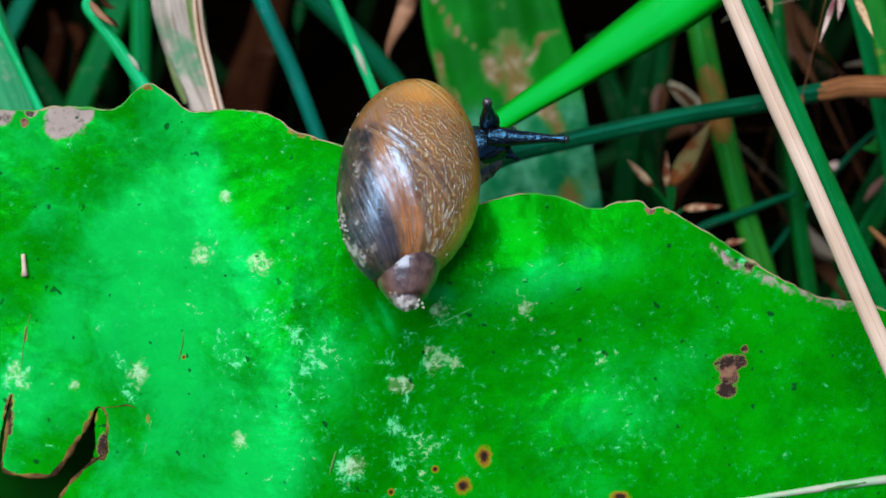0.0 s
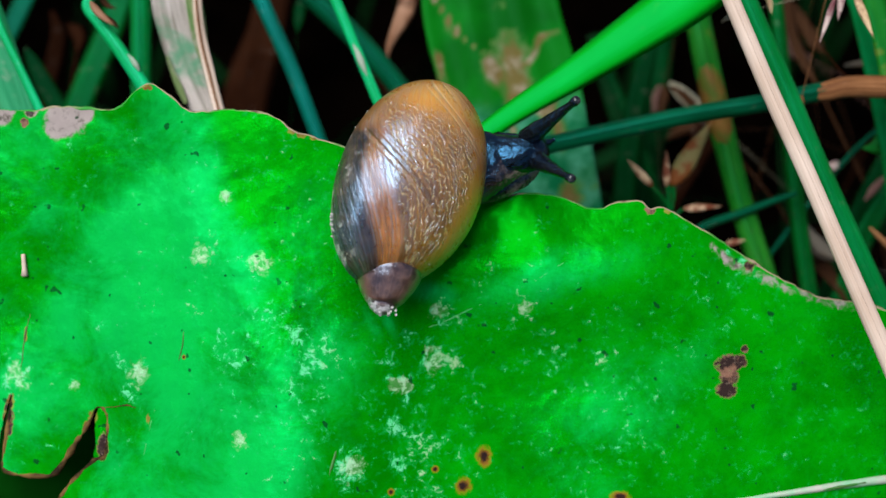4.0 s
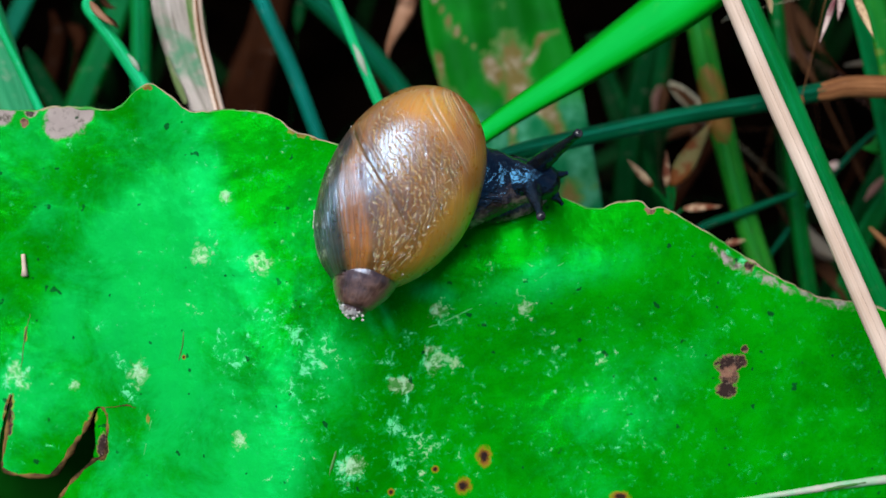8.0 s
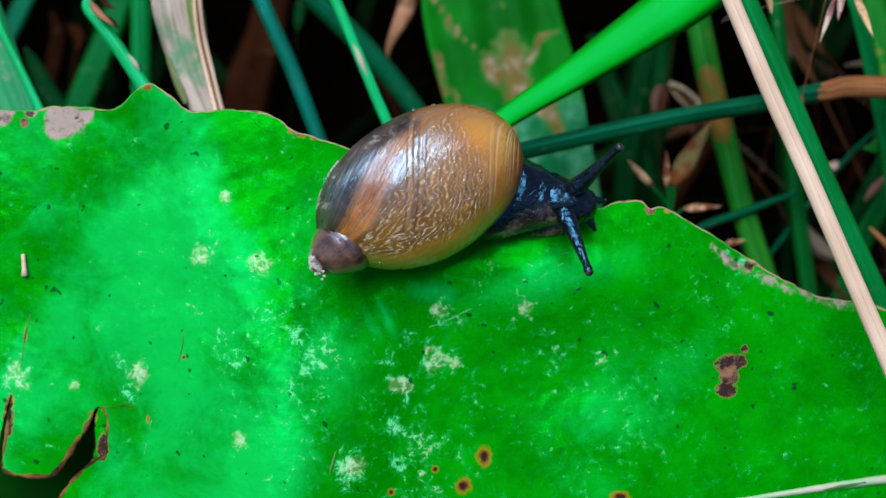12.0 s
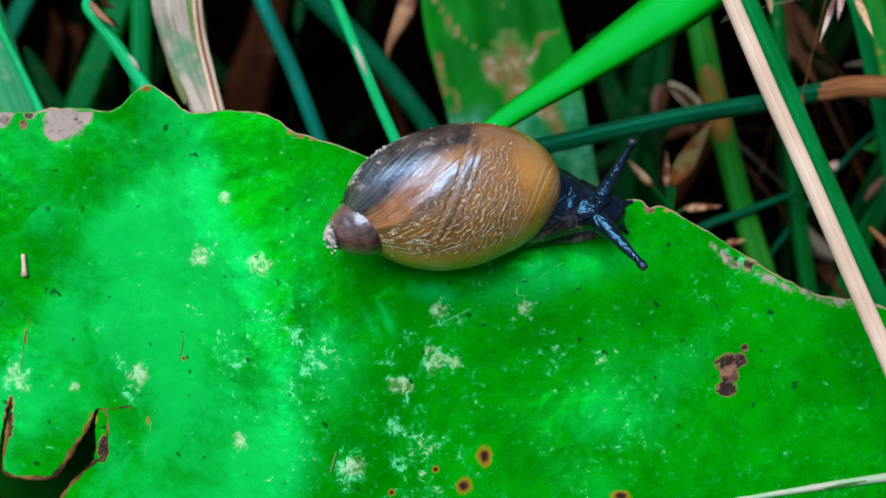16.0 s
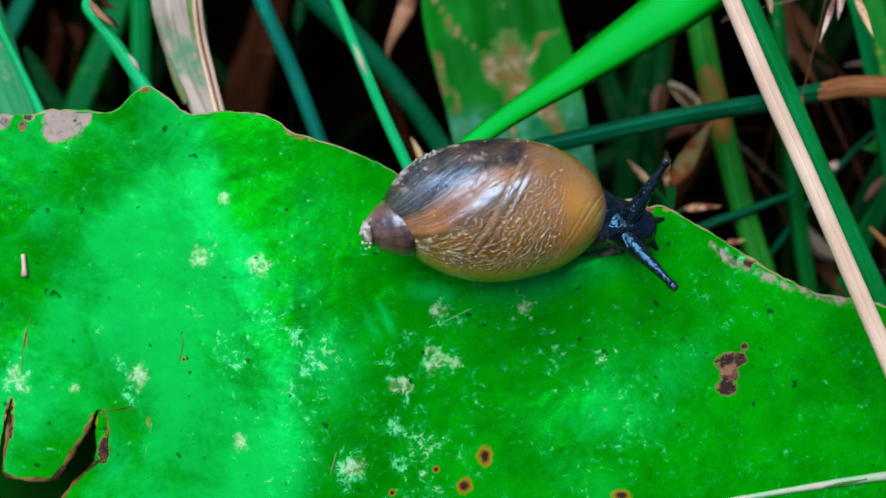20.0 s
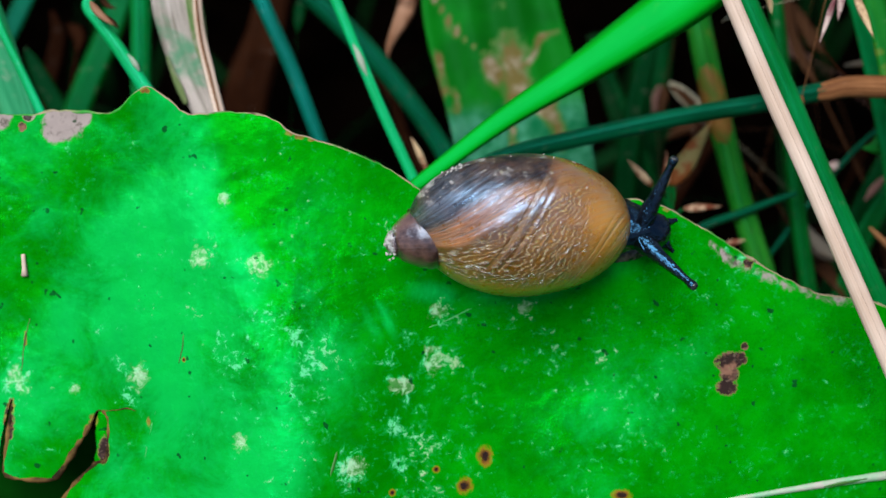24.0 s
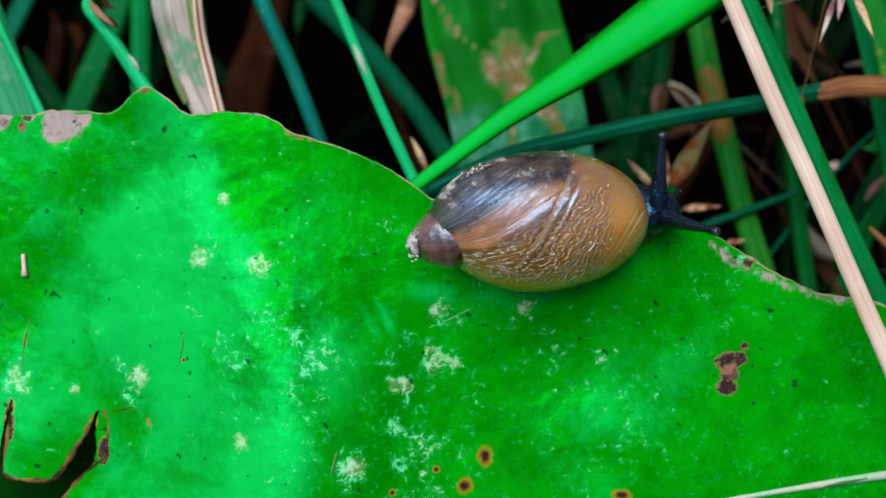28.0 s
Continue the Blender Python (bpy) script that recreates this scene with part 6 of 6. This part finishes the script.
def motions():
    walk(leaf, [(0, leaf_turn(0)), (12, leaf_turn(0.03)), (14.5, leaf_turn(0.15)), (18, leaf_turn(0.4)), (24, leaf_turn(0.55)), (28, leaf_turn(0.6))])
    walk(snail, [
        (0, on_leaf(-2.33, 3.74, 0)),
        (1, on_leaf(-2.3, 3.27, 0)),
        (2, on_leaf(-2.3, 3.32, 0)),
        (3, on_leaf(-2.33, 3.48, 0)),
        (3.5, on_leaf(-2.31, 3.35, 0)),
        (5.5, on_leaf(-2.47, 3.01, 0)),
        (6, on_leaf(-2.61, 2.95, 0)),
        (7, on_leaf(-2.65, 2.9, 0)),
        (8, on_leaf(-2.89, 2.86, 0)),
        (9, on_leaf(-2.88, 2.82, 0)),
        (10, on_leaf(-2.69, 2.67, 0)),
        (11, on_leaf(-2.39, 2.89, 0)),
        (12, on_leaf(-2.04, 3.3, 0)),
        (12.5, on_leaf(-1.92, 3.43, 0)),
        (14.5, on_leaf(-1.32, 3.33, 0)),
        (15, on_leaf(-0.98, 3.18, 0)),
        (16, on_leaf(-0.16, 3, 0)),
        (17, on_leaf(0.52, 2.78, 0)),
        (18, on_leaf(0.93, 2.64, 0)),
        (19, on_leaf(1.47, 2.38, 0)),
        (20, on_leaf(2.41, 2.27, 0)),
        (21, on_leaf(2.85, 1.89, 0)),
        (21.5, on_leaf(3.09, 1.75, 0)),
        (23.5, on_leaf(3.7, 1.37, 0)),
        (24, on_leaf(3.91, 1.39, 0)),
        (25, on_leaf(4.37, 1.5, 0)),
        (26, on_leaf(4.57, 1.53, 0)),
        (27, on_leaf(4.89, 1.51, 0)),
        (28, on_leaf(5.16, 1.59, 0)),
    ])
    walk(shell, [
        (0, turned(0.2, -0.42, 5.7, 82.5, 20.8, 16)),
        (1, turned(0.2, 0.1, 5.9, 84.4, 23.8, 17)),
        (2, turned(0.22, 0.05, 5.9, 82.2, 22.4, 15)),
        (3, turned(0.16, 0, 5.3, 76, 16.2, 11.2)),
        (3.5, turned(0.1, 0, 5.1, 73.4, 12.8, 8.8)),
        (5.5, turned(0, 0, 4.94, 69, 3.5, -1.9)),
        (6, turned(0, 0, 5.15, 67.9, 2, -4.5)),
        (7, turned(0, 0, 5.58, 66, 0.5, -6.9)),
        (8, turned(0, 0, 5.87, 63, 0.9, -5.7)),
        (9, turned(0, 0, 5.87, 57.8, 1.2, -4.4)),
        (10, turned(0, 0, 5.64, 51.7, 0, -3.5)),
        (11, turned(0, 0, 5.3, 42, -0.9, -1.2)),
        (12, turned(0, 0, 4.84, 31, 0.8, 2.5)),
        (12.5, turned(0, 0, 4.7, 27.9, 1.5, 3.9)),
        (14.5, turned(0, 0, 4.45, 19.1, 3.4, 7.9)),
        (15, turned(0, 0, 4.48, 17, 4.2, 8.7)),
        (16, turned(0, 0, 4.72, 12.3, 5.1, 9.9)),
        (17, turned(0, 0, 5.05, 8.4, 4.2, 11.1)),
        (18, turned(0, 0, 5.29, 7.1, 3.5, 13.6)),
        (19, turned(0, 0, 5.39, 6.2, 2.5, 14.7)),
        (20, turned(0, 0, 5.5, 3.4, 1.9, 14.7)),
        (21, turned(0, 0, 5.68, 2.6, 0.7, 14.5)),
        (21.5, turned(0, 0, 5.69, 2.4, 0.4, 14.3)),
        (23.5, turned(0, 0, 5.39, 1.7, 0.2, 14.3)),
        (24, turned(0, 0, 5.25, 1.7, 0.8, 14.6)),
        (25, turned(0, 0, 4.92, 2, 4.3, 16.4)),
        (26, turned(0, 0, 4.64, 2.3, 5.2, 17)),
        (27, turned(0, 0, 4.63, 2.9, 2.8, 17)),
        (28, turned(0, 0, 4.69, 3.8, 3.8, 18.2)),
    ])
    walk(neck, [
        (0, aim((5.34, 2.93, 2.7), (11.4, 4.98, 3.2))),
        (1, aim((6.03, 3.4, 2.7), (12.94, 6.05, 3.2))),
        (2, aim((6.75, 3.25, 2.7), (14.25, 5.69, 3.2))),
        (3, aim((7.75, 2.91, 2.7), (15.88, 4.8, 3.2))),
        (3.5, aim((7.76, 2.89, 2.7), (15.68, 4.69, 3.2))),
        (5.5, aim((8.07, 2.66, 2.7), (15.55, 4.12, 3.2))),
        (6, aim((8.21, 2.54, 2.7), (15.67, 3.86, 3.2))),
        (7, aim((8.32, 2.09, 2.7), (15.73, 2.97, 3.2))),
        (8, aim((9.03, 1.41, 2.7), (17.16, 1.66, 3.2))),
        (9, aim((9.55, 0.8, 2.7), (18.13, 0.49, 3.2))),
        (10, aim((9.9, 0.7, 2.7), (18.73, 0.33, 3.2))),
        (11, aim((10.14, 0.3, 2.7), (19.1, -0.38, 3.2))),
        (12, aim((10.58, -0.46, 2.7), (19.96, -1.77, 3.2))),
        (12.5, aim((10.68, -0.65, 2.7), (20.18, -2.12, 3.2))),
        (14.5, aim((10.94, -0.78, 2.7), (20.72, -2.34, 3.2))),
        (15, aim((10.88, -0.78, 2.7), (20.62, -2.32, 3.2))),
        (16, aim((10.5, -0.6, 2.7), (19.86, -1.91, 3.2))),
        (17, aim((10.32, -0.41, 2.7), (19.42, -1.5, 3.2))),
        (18, aim((10.27, -0.67, 2.7), (19.28, -2.11, 3.2))),
        (19, aim((10.3, -0.69, 2.7), (19.3, -2.19, 3.2))),
        (20, aim((9.93, -0.87, 2.7), (18.48, -2.48, 3.2))),
        (21, aim((9.64, -0.71, 2.7), (17.84, -2.15, 3.2))),
        (21.5, aim((9.52, -0.57, 2.7), (17.58, -1.84, 3.2))),
        (23.5, aim((9.39, -0.19, 2.7), (17.3, -1.06, 3.2))),
        (24, aim((9.3, -0.21, 2.7), (17.16, -1.12, 3.2))),
        (25, aim((9.12, -0.1, 2.7), (16.96, -0.98, 3.2))),
        (26, aim((9.03, 0.26, 2.7), (16.82, -0.28, 3.2))),
        (27, aim((8.82, 0.68, 2.7), (16.3, 0.53, 3.2))),
        (28, aim((8.62, 0.89, 2.7), (15.96, 0.88, 3.2))),
    ])
    walk(foot, [
        (0, aim((5.41, 2.74, 1.3), (11.47, 4.79, 1.3))),
        (1, aim((6.1, 3.21, 1.3), (13.01, 5.87, 1.3))),
        (2, aim((6.81, 3.06, 1.3), (14.31, 5.5, 1.3))),
        (3, aim((7.8, 2.72, 1.3), (15.92, 4.6, 1.3))),
        (3.5, aim((7.8, 2.7, 1.3), (15.72, 4.49, 1.3))),
        (5.5, aim((8.11, 2.47, 1.3), (15.59, 3.92, 1.3))),
        (6, aim((8.24, 2.34, 1.3), (15.71, 3.67, 1.3))),
        (7, aim((8.34, 1.89, 1.3), (15.75, 2.77, 1.3))),
        (8, aim((9.04, 1.21, 1.3), (17.16, 1.46, 1.3))),
        (9, aim((9.54, 0.6, 1.3), (18.13, 0.29, 1.3))),
        (10, aim((9.89, 0.5, 1.3), (18.72, 0.13, 1.3))),
        (11, aim((10.13, 0.1, 1.3), (19.08, -0.58, 1.3))),
        (12, aim((10.55, -0.66, 1.3), (19.93, -1.97, 1.3))),
        (12.5, aim((10.65, -0.85, 1.3), (20.15, -2.32, 1.3))),
        (14.5, aim((10.9, -0.98, 1.3), (20.69, -2.54, 1.3))),
        (15, aim((10.85, -0.98, 1.3), (20.59, -2.52, 1.3))),
        (16, aim((10.47, -0.8, 1.3), (19.83, -2.11, 1.3))),
        (17, aim((10.3, -0.61, 1.3), (19.4, -1.7, 1.3))),
        (18, aim((10.24, -0.87, 1.3), (19.25, -2.31, 1.3))),
        (19, aim((10.27, -0.89, 1.3), (19.26, -2.39, 1.3))),
        (20, aim((9.89, -1.06, 1.3), (18.44, -2.67, 1.3))),
        (21, aim((9.61, -0.91, 1.3), (17.81, -2.34, 1.3))),
        (21.5, aim((9.49, -0.77, 1.3), (17.55, -2.04, 1.3))),
        (23.5, aim((9.37, -0.39, 1.3), (17.28, -1.26, 1.3))),
        (24, aim((9.28, -0.41, 1.3), (17.14, -1.32, 1.3))),
        (25, aim((9.1, -0.3, 1.3), (16.94, -1.18, 1.3))),
        (26, aim((9.02, 0.06, 1.3), (16.81, -0.48, 1.3))),
        (27, aim((8.81, 0.48, 1.3), (16.29, 0.33, 1.3))),
        (28, aim((8.62, 0.69, 1.3), (15.96, 0.68, 1.3))),
    ])
    walk(head, [
        (0, aim((5.34, 2.93, 2.7), (9.96, 4.18, 2.22))),
        (1, aim((6.03, 3.4, 2.7), (10.59, 4.84, 2.22))),
        (2, aim((6.75, 3.25, 2.7), (11.32, 4.71, 2.22))),
        (3, aim((7.75, 2.91, 2.7), (12.45, 3.91, 2.22))),
        (3.5, aim((7.76, 2.89, 2.7), (12.46, 3.84, 2.22))),
        (5.5, aim((8.07, 2.66, 2.7), (12.81, 3.4, 2.22))),
        (6, aim((8.21, 2.54, 2.7), (12.9, 3.53, 2.22))),
        (7, aim((8.32, 2.09, 2.7), (13.02, 2.98, 2.22))),
        (8, aim((9.03, 1.41, 2.7), (13.83, 1.38, 2.22))),
        (9, aim((9.55, 0.8, 2.7), (14.24, 0.06, 2.22))),
        (10, aim((9.9, 0.7, 2.7), (14.62, 0.03, 2.22))),
        (11, aim((10.14, 0.3, 2.7), (14.86, -0.48, 2.22))),
        (12, aim((10.58, -0.46, 2.7), (15.29, -1.33, 2.22))),
        (12.5, aim((10.68, -0.65, 2.7), (15.41, -1.47, 2.22))),
        (14.5, aim((10.94, -0.78, 2.7), (15.7, -1.27, 2.22))),
        (15, aim((10.88, -0.78, 2.7), (15.64, -1.04, 2.22))),
        (16, aim((10.5, -0.6, 2.7), (15.24, -0.63, 2.22))),
        (17, aim((10.32, -0.41, 2.7), (15.1, -0.72, 2.22))),
        (18, aim((10.27, -0.67, 2.7), (15.03, -1.26, 2.22))),
        (19, aim((10.3, -0.69, 2.7), (15.06, -1.1, 2.22))),
        (20, aim((9.93, -0.87, 2.7), (14.66, -1.13, 2.22))),
        (21, aim((9.64, -0.71, 2.7), (14.39, -1.02, 2.22))),
        (21.5, aim((9.52, -0.57, 2.7), (14.27, -0.78, 2.22))),
        (23.5, aim((9.39, -0.19, 2.7), (14.13, -0.07, 2.22))),
        (24, aim((9.3, -0.21, 2.7), (14.03, -0.07, 2.22))),
        (25, aim((9.12, -0.1, 2.7), (13.84, 0.1, 2.22))),
        (26, aim((9.03, 0.26, 2.7), (13.6, 0.98, 2.22))),
        (27, aim((8.82, 0.68, 2.7), (13.15, 1.9, 2.22))),
        (28, aim((8.62, 0.89, 2.7), (12.77, 2.37, 2.22))),
    ])
    walk(upper_a, [
        (0, aim((5.24, 4.39, 3.5), (4.96, 4.99, 7.4))),
        (1, aim((6.06, 4.93, 3.5), (6.82, 5.88, 7.27))),
        (2, aim((7.2, 4.71, 3.5), (8.26, 6.03, 7.04))),
        (3, aim((8.05, 4.08, 3.5), (9.99, 5.89, 6.35))),
        (3.5, aim((8.08, 4.13, 3.5), (10.14, 5.85, 6.32))),
        (5.5, aim((8.44, 4.13, 3.5), (10.98, 5.53, 6.12))),
        (6, aim((8.58, 3.98, 3.5), (11.04, 5.38, 6.19))),
        (7, aim((8.72, 3.35, 3.5), (10.62, 4.62, 6.67))),
        (8, aim((9.14, 2.61, 3.5), (11, 4.06, 6.62))),
        (9, aim((10.02, 1.9, 3.5), (12.16, 3.72, 6.21))),
        (10, aim((10.08, 1.8, 3.5), (12.26, 3.71, 6.13))),
        (11, aim((10.24, 1.23, 3.5), (12.57, 3.27, 5.91))),
        (12, aim((10.42, 0.57, 3.5), (12.81, 2.88, 5.62))),
        (12.5, aim((10.46, 0.35, 3.5), (12.78, 2.75, 5.61))),
        (14.5, aim((10.52, 0.08, 3.5), (12.53, 2.86, 5.49))),
        (15, aim((10.43, 0.16, 3.5), (12.26, 3.08, 5.47))),
        (16, aim((10.14, 0.23, 3.5), (11.9, 3.67, 4.76))),
        (17, aim((9.99, 0.38, 3.5), (11.48, 3.48, 5.49))),
        (18, aim((9.87, 0.31, 3.5), (11.73, 3.21, 5.47))),
        (19, aim((9.89, 0.21, 3.5), (11.75, 3.26, 5.28))),
        (20, aim((9.52, -0.03, 3.5), (11.36, 3.15, 5.1))),
        (21, aim((9.23, 0.35, 3.5), (10.97, 3.53, 5.2))),
        (21.5, aim((9.1, 0.46, 3.5), (10.8, 3.69, 5.16))),
        (23.5, aim((8.97, 0.75, 3.5), (10.47, 4.14, 5.05))),
        (24, aim((8.88, 0.71, 3.5), (10.32, 4.14, 5.04))),
        (25, aim((8.7, 0.81, 3.5), (9.93, 4.07, 5.43))),
        (26, aim((8.64, 1.2, 3.5), (9.28, 4.59, 5.52))),
        (27, aim((8.46, 1.65, 3.5), (8.54, 5.17, 5.45))),
        (28, aim((8.34, 1.64, 3.5), (8.39, 5.5, 4.79))),
    ])
    walk(upper_b, [
        (0, aim((6.02, 3.29, 3.5), (10.32, 3.12, 3.89))),
        (1, aim((6.49, 3.62, 3.5), (10.37, 3.41, 4.72))),
        (2, aim((7.31, 3.25, 3.5), (10.41, 2.9, 5.98))),
        (3, aim((8.4, 2.24, 3.5), (10.47, 0.88, 6.66))),
        (3.5, aim((8.33, 2.3, 3.5), (10.17, 0.94, 6.81))),
        (5.5, aim((8.29, 2.35, 3.5), (9.26, 1.01, 7.23))),
        (6, aim((8.33, 2.41, 3.5), (8.61, 1.47, 7.4))),
        (7, aim((8.37, 1.93, 3.5), (8.41, 0.98, 7.4))),
        (8, aim((8.5, 0.9, 3.5), (8.77, -0.97, 7.15))),
        (9, aim((8.6, 0.41, 3.5), (9.01, -2.55, 6.29))),
        (10, aim((9.05, 0.14, 3.5), (9.86, -2.88, 6.1))),
        (11, aim((9.46, -0.44, 3.5), (10.42, -3.65, 5.79))),
        (12, aim((9.89, -1.42, 3.5), (11, -4.75, 5.52))),
        (12.5, aim((10.05, -1.58, 3.5), (11.36, -4.83, 5.51))),
        (14.5, aim((10.59, -1.59, 3.5), (12.75, -4.55, 5.2))),
        (15, aim((10.5, -1.58, 3.5), (12.45, -4.18, 5.81))),
        (16, aim((10.18, -1.4, 3.5), (12.45, -4.07, 5.43))),
        (17, aim((9.99, -1.39, 3.5), (12.69, -4.55, 3.94))),
        (18, aim((9.87, -1.82, 3.5), (12.5, -5.15, 3.89))),
        (19, aim((9.86, -1.81, 3.5), (12.31, -4.79, 4.77))),
        (20, aim((9.45, -1.95, 3.5), (11.76, -4.59, 5.38))),
        (21, aim((9.37, -1.71, 3.5), (11.9, -4.54, 4.89))),
        (21.5, aim((9.23, -1.57, 3.5), (11.76, -4.33, 4.99))),
        (23.5, aim((9.05, -1.19, 3.5), (11.54, -3.69, 5.34))),
        (24, aim((8.95, -1.21, 3.5), (11.43, -3.64, 5.41))),
        (25, aim((8.84, -0.97, 3.5), (10.98, -3.26, 5.86))),
        (26, aim((8.93, -0.61, 3.5), (11.08, -2.35, 6.21))),
        (27, aim((8.89, -0.2, 3.5), (11.1, -1.41, 6.42))),
        (28, aim((8.9, 0.29, 3.5), (11.23, -0.5, 6.44))),
    ])


motions()
